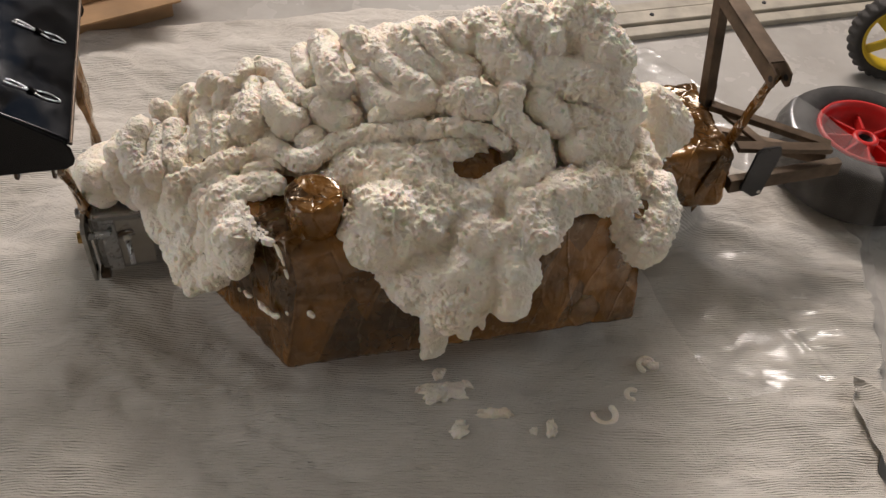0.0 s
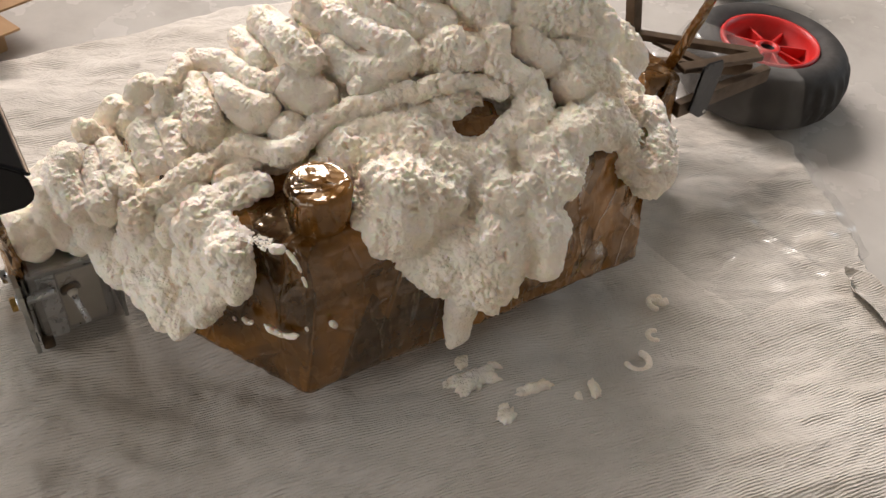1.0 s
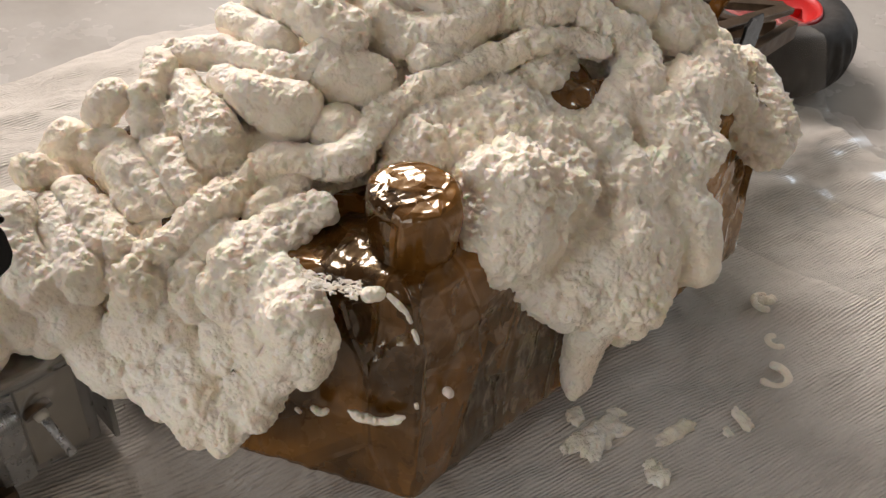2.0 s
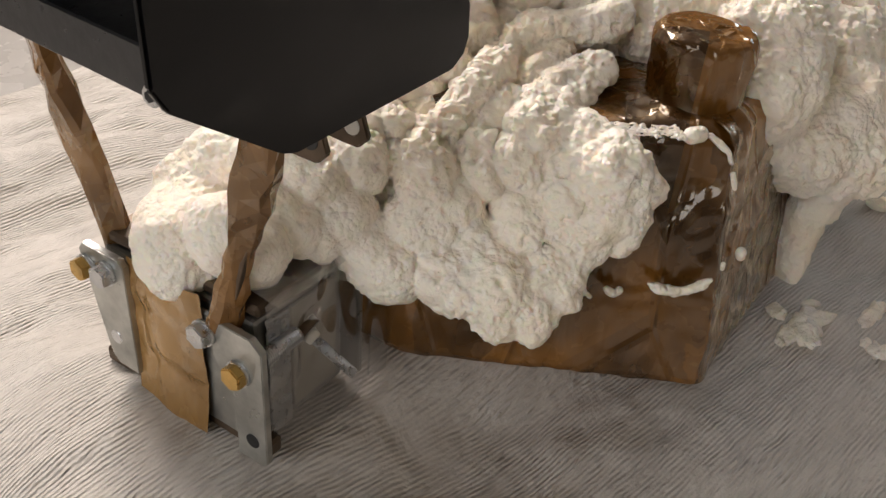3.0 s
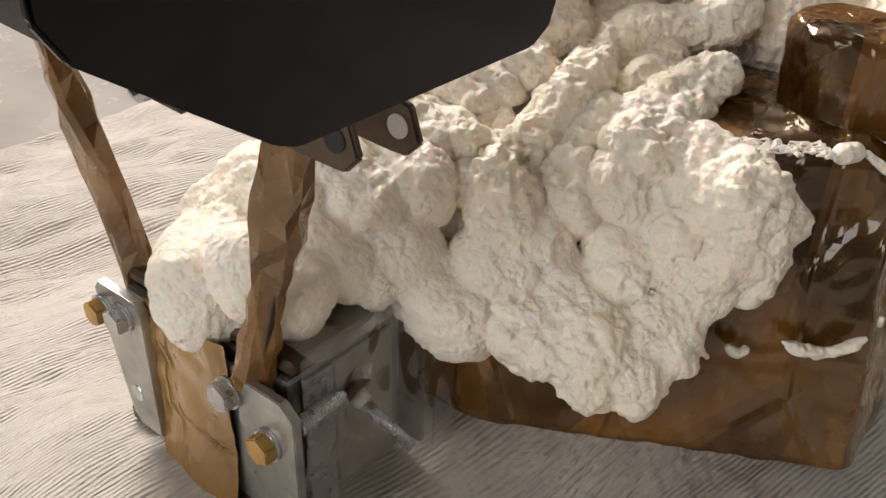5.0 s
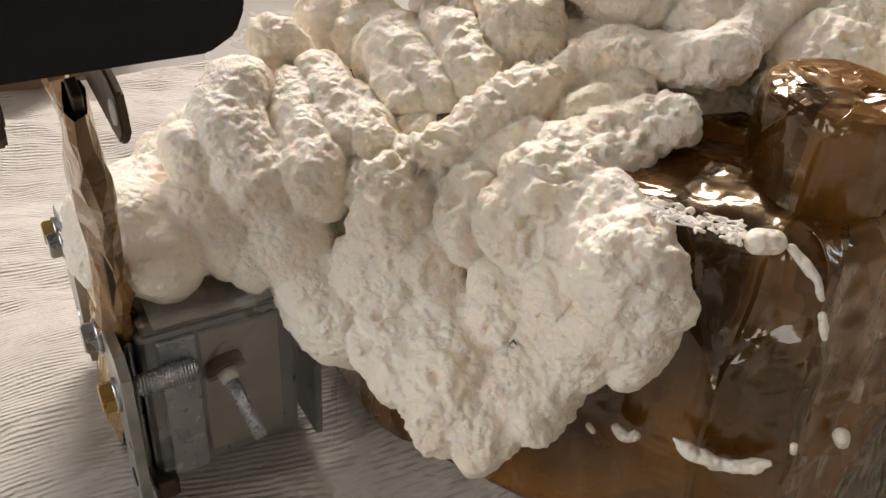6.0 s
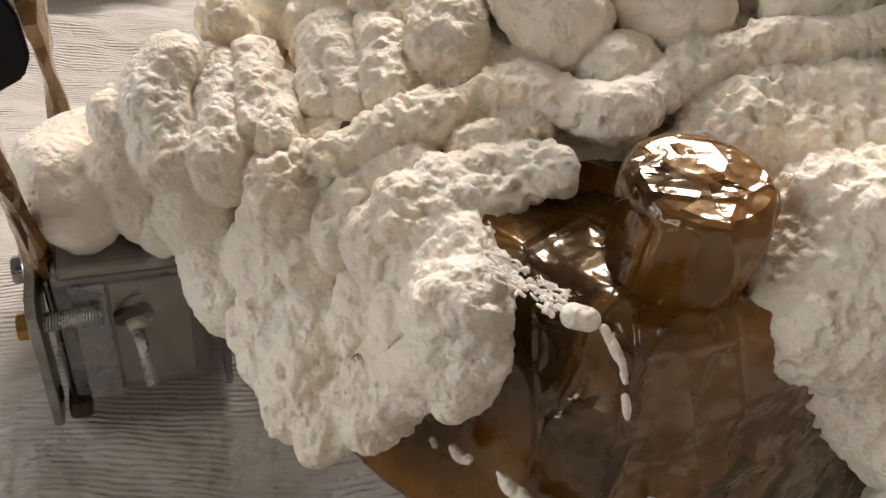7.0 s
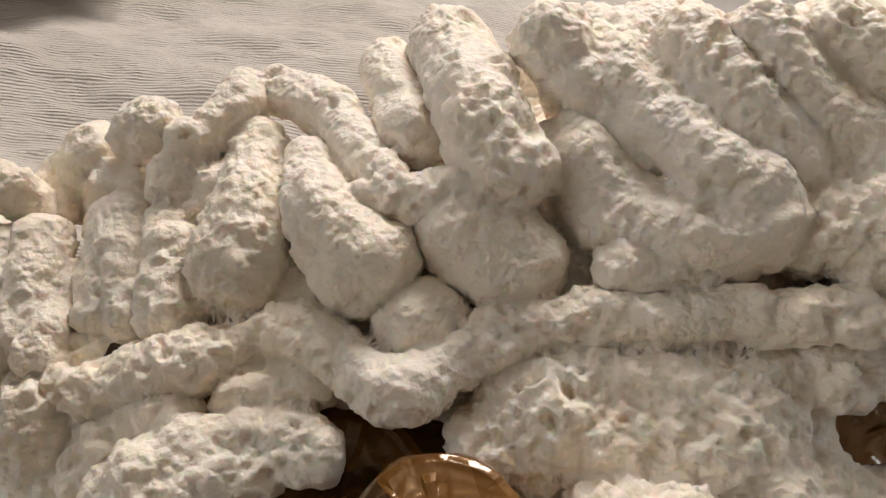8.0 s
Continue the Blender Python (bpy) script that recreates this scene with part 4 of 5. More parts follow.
    smear([(-0.026, 0.042, 0.137, 0.0016), (-0.021, 0.034, 0.133, 0.0034), (-0.014, 0.024, 0.133, 0.0022), (-0.010, 0.018, 0.136, 0.0034), (-0.005, 0.010, 0.143, 0.0012)], 3.2)
    smear([(-0.016, 0.028, 0.130, 0.0022), (-0.011, 0.021, 0.131, 0.0014)], 3.0)
    rs = random.Random(4)
    for i in range(110):
        q = rs.random()
        a, b = -0.012 - 0.022 * q + rs.uniform(-0.006, 0.006), 0.046 + 0.034 * q + rs.uniform(-0.006, 0.006)
        r = rs.uniform(0.0003, 0.0007)
        g = rs.uniform(0.15, 0.6)
        smear([(a, b, 0.2365, r), (a - 0.004 * g + rs.uniform(-0.002, 0.002), b + 0.005 * g, 0.2372, r * 1.2), (a - 0.007 * g, b + 0.007 * g + rs.uniform(-0.003, 0.003), 0.2366, r * 0.6)], 4.0)
    smear([(0.003, 0.007, 0.152, 0.0016), (0.004, 0.007, 0.148, 0.0014)])

taped_box()

# ---- steel end block with posts and wing ----
def hex_bolt(parent, at, r, mat, name, label):
    x, y, z = at
    bm = rod((x, y, z), (x - 0.007, y, z), r, 6, None, 0.0008)
    for f in bm.faces:
        f.smooth = False
    b = under(parent, part(name, bm, mat, None, label))
    w = part("washer", rod((x + 0.001, y, z), (x - 0.0012, y, z), r * 1.06, 28), ZINC)
    w.parent = b
    return b

def taped_post(parent, p, q, w, seed, mat):
    """A flat bar bound in loose tape: a twisted, creased sleeve."""
    n, m = 15, 9
    rs = np.random.RandomState(seed)
    p, q = np.array(p), np.array(q)
    t = np.linspace(0, 1, n)
    C = p + (q - p) * t[:, None]
    d = (q - p) / np.linalg.norm(q - p)
    a = np.cross(d, [1, 0, 0.1])
    a /= np.linalg.norm(a)
    b = np.cross(d, a)
    th = np.arange(m) * 2 * np.pi / m
    V = []
    for i in range(n):
        tw = 0.7 * math.sin(3.3 * t[i] + seed) + 0.5 * t[i]
        ww = w * (1 + 0.20 * math.sin(7 * t[i] + seed * 2) + rs.uniform(-0.14, 0.14))
        hh = w * 0.5 * (1 + 0.3 * math.sin(9 * t[i] + seed))
        ca, sa = math.cos(tw), math.sin(tw)
        u = np.sign(np.cos(th)) * np.abs(np.cos(th)) ** 0.6 * ww * (1 + rs.uniform(-0.12, 0.12, m))
        v = np.sign(np.sin(th)) * np.abs(np.sin(th)) ** 0.6 * hh * (1 + rs.uniform(-0.25, 0.25, m))
        V.append(C[i] + np.outer(u * ca - v * sa, a) + np.outer(u * sa + v * ca, b) + np.outer(rs.uniform(-0.002, 0.002, m), d))
    V = np.vstack(V)
    under(parent, part("post_core", bar(p - 0.004 * d, q + 0.006 * d, 0.011, 0.004, 0.0005, (1, 0, 0)), DARK_STEEL))
    tri = [f for k in grid_faces(n, m, True).tolist() for f in ((k[0], k[1], k[2]), (k[0], k[2], k[3]))]
    return under(parent, part("post", mesh("post", V, tri, False), mat, None, "upright bar bound in loose brown tape"))

def end_block():
    e = empty("steel_end_block", (-0.18, 0.265, 0.045), "steel end block with bolts, wrapped in clear film and brown tape", "machine part")
    under(e, part("inner_block", box_bm(0.078, 0.128, 0.092, 0.003, 2, (-0.177, 0.265, 0.097)), STEEL))
    under(e, part("top_plate", box_bm(0.088, 0.132, 0.008, 0.002, 1, (-0.170, 0.265, 0.1485)), DARK_STEEL))
    near_plate = [(0.188, 0.046), (0.208, 0.046), (0.2085, 0.103), (0.216, 0.106), (0.223, 0.116), (0.223, 0.138), (0.218, 0.143), (0.192, 0.143), (0.184, 0.136), (0.184, 0.050)]
    far_plate = [(0.296, 0.060), (0.315, 0.060), (0.321, 0.066), (0.337, 0.142), (0.332, 0.148), (0.300, 0.148), (0.296, 0.143)]
    # solid discs as holes: black for shade, bright zinc for light seen through
    for poly, yh, zh, inside in ((near_plate, 0.195, 0.064, BORE), (far_plate, 0.313, 0.083, ZINC)):
        pl = under(e, part("face_plate", prism(poly, 0.005, "x", -0.228, 0.0006), PLATE, None, "worn steel face plate with clipped corners"))
        h = part("bore", rod((-0.2286, yh, zh), (-0.2220, yh, zh), 0.0050, 24), inside)
        h.parent = pl
    under(e, part("base_rail", box_bm(0.012, 0.150, 0.012, 0.002, 1, (-0.214, 0.265, 0.050)), DARK_STEEL))
    under(e, part("backing_plate", box_bm(0.004, 0.050, 0.086, 0.0015, 1, (-0.2185, 0.232, 0.094)), PLATE))
    under(e, part("backing_plate", box_bm(0.004, 0.030, 0.086, 0.0015, 1, (-0.2185, 0.300, 0.094)), PLATE))
    under(e, part("rear_plate", prism([(0.192, 0.052), (0.340, 0.052), (0.340, 0.155), (0.334, 0.164), (0.198, 0.164), (0.192, 0.155)], 0.004, "x", -0.132, 0.0006), STEEL))
    under(e, part("bore", rod((-0.1335, 0.200, 0.146), (-0.1270, 0.200, 0.146), 0.006, 24), BORE))
    under(e, part("side_plate", box_bm(0.018, 0.003, 0.088, 0.0006, 1, (-0.199, 0.1990, 0.096)), ZINC, None, "pale worn steel side plate"))
    under(e, part("side_plate", box_bm(0.040, 0.003, 0.078, 0.0006, 1, (-0.168, 0.1992, 0.100)), BOARD, None, "dull tan side plate"))
    # tape across the face
    A, B = np.meshgrid(np.linspace(0, 1, 60), np.linspace(0, 1, 70), indexing="ij")
    V = np.stack([np.full(A.size, -0.2235), (0.236 + A * 0.062).ravel(), (0.150 - B * 0.104).ravel()], -1)
    V[:, 0] += -0.0010 + 0.0012 * (1 - 2 * np.abs(vnoise(V, 50, 101))) - 0.004 * np.clip((B.ravel() - 0.8) / 0.2, 0, 1) - 0.0016 * vnoise(V, 75, 103)
    V[:, 2] += (0.005 * vnoise(V, 40, 102) - 0.006 * A.ravel()) * np.clip(B.ravel() * 5 - 4, 0, 1)
    under(e, part("tape_strip", mesh("tape", V, grid_faces(60, 70)), TAPE_PALE, None, "strip of pale brown packing tape"))
    # clear wrap round the near side
    A, B = np.meshgrid(np.linspace(0, 1, 70), np.linspace(0, 1, 60), indexing="ij")
    V = np.stack([(-0.214 + A * 0.112).ravel(), (0.1935 - 0.006 * np.sin(A * 3.0) * B).ravel(), (0.158 - B * 0.118).ravel()], -1)
    V[:, 1] += 0.0028 * (1 - 2 * np.abs(vnoise(V * np.array([1, 1, 0.5]), 45, 105))) - 0.006 * np.clip(A.ravel() - 0.7, 0, 1)
    V[:, 2] += 0.006 * vnoise(V, 25, 106) * B.ravel()
    under(e, part("clear_wrap", mesh("wrap", V, grid_faces(70, 60)), WRAP, None, "creased clear stretch film"))
    A, B = np.meshgrid(np.linspace(0, 1, 60), np.linspace(0, 1, 60), indexing="ij")
    V = np.stack([(-0.210 + A * 0.085).ravel(), (0.186 + B * 0.08).ravel(), np.full(A.size, 0.1575)], -1)
    V[:, 2] += 0.004 * np.abs(vnoise(V, 45, 107))
    under(e, part("clear_wrap", mesh("wrap_top", V, grid_faces(60, 60)), WRAP))
    # bolts
    hex_bolt(e, (-0.229, 0.331, 0.131), 0.0078, BRASS, "bolt", "yellow hexagon bolt")
    hex_bolt(e, (-0.229, 0.312, 0.134), 0.0080, ZINC, "bolt", "zinc hexagon bolt")
    hex_bolt(e, (-0.229, 0.228, 0.131), 0.0082, ZINC, "bolt", "zinc hexagon bolt")
    hex_bolt(e, (-0.229, 0.202, 0.114), 0.0082, BRASS, "bolt", "yellow hexagon bolt")
    # threaded stub behind the plate
    bm = rod((-0.221, 0.190, 0.126), (-0.192, 0.190, 0.126), 0.0048, 20)
    st = under(e, part("stud", bm, ZINC, None, "threaded zinc stud"))
    for i in range(18):
        x = -0.219 + i * 0.0015
        th = np.linspace(0, 2 * np.pi, 21)[:-1]
        ring = part("thread", sweep([(x + 0.0004 * math.cos(a), 0.190 + 0.005 * math.cos(a), 0.126 + 0.005 * math.sin(a)) for a in th], 0.00055, 6, True), ZINC)
        ring.parent = st
    ax = under(e, part("axle", rod((-0.178, 0.200, 0.117), (-0.172, 0.163, 0.095), 0.0033, 24, None, 0.0006), ZINC, None, "bright steel axle stub"))
    under(e, part("bush", rod((-0.1775, 0.197, 0.1155), (-0.1765, 0.190, 0.1112), 0.0056, 24, 0.0046, 0.0006), NYLON_LIT_HOLE, None, "white nylon bush"))
    under(e, part("washer", rod((-0.178, 0.200, 0.117), (-0.1772, 0.195, 0.1142), 0.0105, 28), DARK_STEEL))
    # posts
    taped_post(e, (-0.219, 0.225, 0.122), (-0.226, 0.172, 0.278), 0.0100, 1, TAPE_POST)
    taped_post(e, (-0.205, 0.324, 0.135), (-0.218, 0.362, 0.298), 0.0125, 2, TAPE_POST)
    # cross bar that carries the wing
    for x in (-0.2560, -0.2215):
        dy, dz = (0.120, 0.301) if x < -0.24 else (0.127, 0.292)
        b = under(e, part("cross_bar", prism([(dy - 0.009, dz - 0.004), (dy - 0.003, dz - 0.010), (dy + 0.006, dz - 0.010), (0.40, 0.300), (0.40, 0.322), (dy + 0.004, dz + 0.010), (dy - 0.005, dz + 0.008)], 0.003, "x", x, 0.0008), DARK_STEEL, None, "weathered steel cross bar with pierced lugs"))
        # near hole a black disc, far hole a white disc for the light behind
        h = part("bore", rod((x - 0.0006, dy, dz), (x + 0.0036, dy, dz), 0.0042, 20), BORE if x < -0.24 else NYLON_LIT_HOLE)
        h.parent = b
    under(e, part("web", bar((-0.2425, 0.150, 0.3065), (-0.2425, 0.178, 0.3075), 0.036, 0.003, 0.0004), DARK_STEEL))
    under(e, part("arm", bar((-0.2425, 0.176, 0.3075), (-0.2425, 0.44, 0.3225), 0.050, 0.024, 0.001), BLACK_METAL, None, "black painted carrier arm"))
    s = under(e, part("socket_screw", rod((-0.2670, 0.191, 0.303), (-0.2735, 0.191, 0.303), 0.0052, 24, None, 0.0008), ZINC, None, "socket head screw"))
    h = part("socket", rod((-0.2731, 0.191, 0.303), (-0.2739, 0.191, 0.303), 0.0028, 6), BORE)
    h.parent = s
    under(e, part("spacer", rod((-0.243, 0.163, 0.303), (-0.243, 0.163, 0.375), 0.013, 24), BLACK_METAL))
    under(e, part("spacer", rod((-0.243, 0.33, 0.312), (-0.243, 0.33, 0.375), 0.013, 24), BLACK_METAL))

end_block()

def wing():
    e = empty("wing", (-0.27, 0.23, 0.345), "gloss black plastic wing with end plates, held by wire clips", "wing")
    n, m = 60, 50
    t = np.linspace(0, 1, n)
    def rise(u):
        return 0.350 + 0.80 * u * (1 - 1.5 * u)
    xs = -0.190 - 0.155 * t
    zs = rise(0.155 * t)
    ys = np.linspace(0.0955, 0.366, m)
    top = np.stack([np.repeat(xs[:, None], m, 1), np.repeat(ys[None], n, 0), np.repeat(zs[:, None], m, 1)], -1).reshape(-1, 3)
    d = under(e, part("deck", mesh("deck", top, grid_faces(n, m)), GLOSS_BLACK))
    sol = d.modifiers.new("thickness", "SOLIDIFY")
    sol.thickness, sol.offset = 0.0028, 0
    # thin line along the trailing edge, lighter than the black deck
    lip = [(-0.1895, y, 0.3505 + 0.0004 * math.sin(y * 40)) for y in np.linspace(0.0955, 0.366, 40)]
    under(e, part("trailing_lip", sweep(lip, 0.0019, 10), DARK_STEEL, None, "thin rounded trailing edge, lighter than the deck"))
    poly = [(-0.195, 0.356), (-0.190, 0.346), (-0.189, 0.332), (-0.192, 0.325), (-0.200, 0.3205), (-0.293, 0.3195), (-0.300, 0.322), (-0.344, 0.352), (-0.349, 0.360), (-0.350, 0.440), (-0.345, 0.448), (-0.310, 0.438), (-0.255, 0.405)]
    for y in (0.0920, 0.3665):
        under(e, part("end_plate", prism(poly, 0.003, "y", y, 0.0009), GLOSS_BLACK))
    def on(u, y, h):
        return (-0.190 - u - 0.6 * h, y, float(rise(u)) + 0.0014 + 0.8 * h)
    for y in (0.150, 0.256):
        under(e, part("clip_post", rod(on(0.029, y, -0.006), on(0.029, y, 0.010), 0.0032, 20, None, 0.0006), GLOSS_BLACK))
        th = np.linspace(0, 1, 26)
        wire = [on(0.050 - q * 0.024, y + 0.0028 + 0.0012 * math.sin(q * 6), 0.0055) for q in th]
        wire += [on(0.025 - q * 0.012, y + 0.0032 + 0.0036 * math.sin(q * np.pi / 2), 0.0055) for q in th]
        wire += [on(0.013 - 0.007 * math.sin(q * np.pi), y + 0.0068 - 0.0091 * q, 0.0058) for q in th[1:]]
        wire += [on(0.013 + q * 0.038, y - 0.0023 - 0.0020 * math.sin(q * 9) * (1 - q), 0.0062) for q in th[1:]]
        under(e, part("wire_clip", sweep(wire, 0.0009, 8), ZINC, None, "bent wire spring clip"))

wing()

# ---- rear frame ----
def rear_frame():
    e = empty("rear_frame", (0.60, 0.26, 0.07), "welded brown steel frame with lugs, root wrapped in brown tape", "frame")
    under(e, part("taped_root", shell([(0.44, 0.178), (0.655, 0.172), (0.665, 0.345), (0.44, 0.345)], 0.072, 0.164, 0.004, 0.004, 0.003, 61, 0.008), TAPE))
    under(e, part("post", bar((0.655, 0.285, 0.16), (0.650, 0.326, 0.318), 0.017, 0.017), DARK_STEEL))
    b = taped_post(e, (0.655, 0.205, 0.16), (0.640, 0.150, 0.318), 0.0085, 3, TAPE)
    for x in (0.626, 0.648):
        under(e, part("cross_bar", prism([(0.130, 0.314), (0.136, 0.308), (0.150, 0.310), (0.40, 0.342), (0.40, 0.352), (0.392, 0.358), (0.150, 0.334), (0.134, 0.330)], 0.003, "x", x, 0.0008), DARK_STEEL))
        under(e, part("bore", rod((x - 0.0006, 0.140, 0.320), (x + 0.0036, 0.140, 0.320), 0.0042, 20), BORE))
    under(e, part("web", bar((0.638, 0.155, 0.333), (0.638, 0.385, 0.356), 0.024, 0.003, 0.0005), DARK_STEEL))
    for p, q, w, h in (((0.655, 0.275, 0.172), (0.805, 0.178, 0.158), 0.016, 0.010), ((0.655, 0.185, 0.168), (0.800, 0.170, 0.160), 0.018, 0.008),
                       ((0.655, 0.172, 0.108), (0.828, 0.168, 0.125), 0.014, 0.024), ((0.675, 0.262, 0.165), (0.705, 0.180, 0.163), 0.014, 0.006), ((0.655, 0.30, 0.110), (0.820, 0.19, 0.122), 0.012, 0.020)):
        under(e, part("arm", bar(p, q, w, h), DARK_STEEL))
    pl = under(e, part("lug_plate", prism([(0.668, 0.108), (0.694, 0.090), (0.706, 0.094), (0.712, 0.170), (0.706, 0.184), (0.680, 0.184), (0.672, 0.176)], 0.004, "y", 0.158, 0.0008), BLACK_METAL, None, "dark pierced lug plate"))
    # white disc marks the lug hole
    under(e, part("bore", rod((0.7005, 0.1575, 0.100), (0.7005, 0.1625, 0.100), 0.003, 16), NYLON_LIT_HOLE))
    under(e, part("lug_plate", prism([(0.655, 0.16), (0.672, 0.16), (0.668, 0.196), (0.660, 0.196)], 0.004, "y", 0.292, 0.0008), DARK_STEEL))
    under(e, part("tape_tail", prism([(0.612, 0.058), (0.625, 0.085), (0.640, 0.160), (0.625, 0.168), (0.605, 0.09)], 0.003, "y", 0.171, 0.0005), TAPE))

rear_frame()

# ---- wheels ----
def lathe(prof, n, c=(0, 0, 0)):
    P = np.array(prof, float)
    th = np.arange(n) * 2 * np.pi / n
    V = np.stack([P[:, :1] * np.cos(th)[None], P[:, :1] * np.sin(th)[None], np.repeat(P[:, 1:], n, 1)], -1).reshape(-1, 3) + np.array(c)
    return mesh("lathe", V, grid_faces(len(P), n, True))

def red_wheel(m):
    e = empty("spare_wheel", (0, 0, 0), "spare wheel with red plastic rim and dusty black tyre lying flat", "wheel")
    prof = [(0.080, 0.094)] + [(0.104 + 0.036 * math.sin(q), 0.056 + 0.054 * math.cos(q)) for q in np.linspace(-0.72, np.pi + 0.72, 44)] + [(0.080, 0.018)]
    P, n = np.array(prof), 150
    th = np.arange(n) * 2 * np.pi / n
    R = np.repeat(P[:, :1], n, 1)
    tread = np.clip((R - 0.128) / 0.006, 0, 1)
    lug = np.clip(np.sin(th[None] * 30 + np.where(P[:, 1:] > 0.056, 0.9, -0.9)) * 3, -1, 1)
    R = R + 0.0018 * tread * lug
    V = np.stack([R * np.cos(th)[None], R * np.sin(th)[None], np.repeat(P[:, 1:], n, 1)], -1).reshape(-1, 3)
    part("tyre", mesh("tyre", V, grid_faces(len(P), n, True)), RUBBER, e)
    rim = part("rim", lathe([(0.079, 0.020), (0.081, 0.080), (0.082, 0.100), (0.080, 0.105), (0.076, 0.104), (0.072, 0.095), (0.069, 0.070), (0.030, 0.064), (0.022, 0.066), (0.021, 0.090), (0.018, 0.092), (0.0125, 0.092), (0.012, 0.040)], 96), RED, e)
    part("bore", lathe([(0.0121, 0.041), (0.0121, 0.088), (0.001, 0.070)], 32), BORE, rim)
    for i in range(8):
        q = i * np.pi / 4 + 0.2
        s = part("spoke", box_bm(0.052, 0.0045, 0.024, 0.0012, 1), RED, rim)
        s.matrix_basis = Matrix.Rotation(q, 4, "Z") @ pose(0.046, 0, 0.076, 0, 8, 0)
    e.matrix_basis = m

red_wheel(pose(0.962, 0.270, -0.012, 0, 0, 10))

def garden_machine():
    e = empty("garden_machine", (1.42, 0.55, -0.012), "small machine with yellow five-spoke wheel and ribbed yellow handle", "machine")
    prof = [(0.062, 0.018)] + [(0.070 + 0.015 * math.sin(q), 0.024 * math.cos(q)) for q in np.linspace(0.1, np.pi - 0.1, 20)] + [(0.062, -0.018)]
    P, n = np.array(prof), 144
    th = np.arange(n) * 2 * np.pi / n
    R = np.repeat(P[:, :1], n, 1)
    lug = np.clip(np.sin(th[None] * 30 + np.where(P[:, 1:] > 0, 0.9, -0.9)) * 3, -1, 1)
    R = R + 0.0022 * np.clip((R - 0.077) / 0.004, 0, 1) * lug
    V = np.stack([R * np.cos(th)[None], R * np.sin(th)[None], np.repeat(P[:, 1:], n, 1)], -1).reshape(-1, 3)
    ty = under(e, part("wheel", mesh("wheel", V, grid_faces(len(P), n, True)), RUBBER, None, "knobbly black tyre on a yellow rim"))
    ty.matrix_basis = Matrix.Translation((1.195, 0.535, 0.077)) @ Vector((-0.42, -0.88, 0.10)).to_track_quat("Z", "Y").to_matrix().to_4x4()
    part("rim", lathe([(0.064, -0.018), (0.064, 0.018), (0.060, 0.020), (0.056, 0.016), (0.055, -0.016)], 72), YELLOW, ty)
    part("hub", lathe([(0.016, -0.018), (0.016, 0.019), (0.012, 0.022), (0.001, 0.022)], 32), YELLOW, ty)
    for i in range(5):
        s = part("spoke", box_bm(0.046, 0.017, 0.010, 0.002, 1), YELLOW, ty)
        s.matrix_basis = Matrix.Rotation(i * 2 * np.pi / 5, 4, "Z") @ pose(0.036, 0, 0.008, 0, 6, 0)
    part("axle_nut", rod((0, 0, 0.02), (0, 0, 0.030), 0.007, 6), DARK_STEEL, ty)
    g = under(e, part("handle", bar((1.345, 0.560, 0.03), (1.62, 0.50, 0.03), 0.05, 0.045, 0.008), YELLOW))
    for i in range(6):
        x = 1.375 + i * 0.04
        part("rib", bar((x, 0.555 - i * 0.0087, 0.03), (x + 0.014, 0.552 - i * 0.0087, 0.03), 0.054, 0.049, 0.004), BLACK_METAL, g)
    under(e, part("foot", bar((1.34, 0.61, 0.014), (1.60, 0.56, 0.014), 0.05, 0.05, 0.006), BLACK_METAL))

garden_machine()

# ---- floor rail ----
def floor_rail():
    e = empty("floor_rail", (1.2, 0.76, -0.012), "pair of grey weathered boards lying along the floor", "rail")
    for y0, h, w in ((0.714, 0.012, 0.030), (0.752, 0.018, 0.040), (0.796, 0.012, 0.030)):
        under(e, part("board", bar((0.30, y0 - 0.02, h / 2 - 0.011), (2.6, y0 + 0.115, h / 2 - 0.011), w, h, 0.0015), BOARD))
    for i in range(7):
        x = 0.55 + i * 0.26
        y = 0.732 + (x - 0.3) * 0.0587 + 0.002
        under(e, part("screw_head", rod((x, y, 0.004), (x, y, 0.0095), 0.006, 16, 0.004), BORE))

floor_rail()

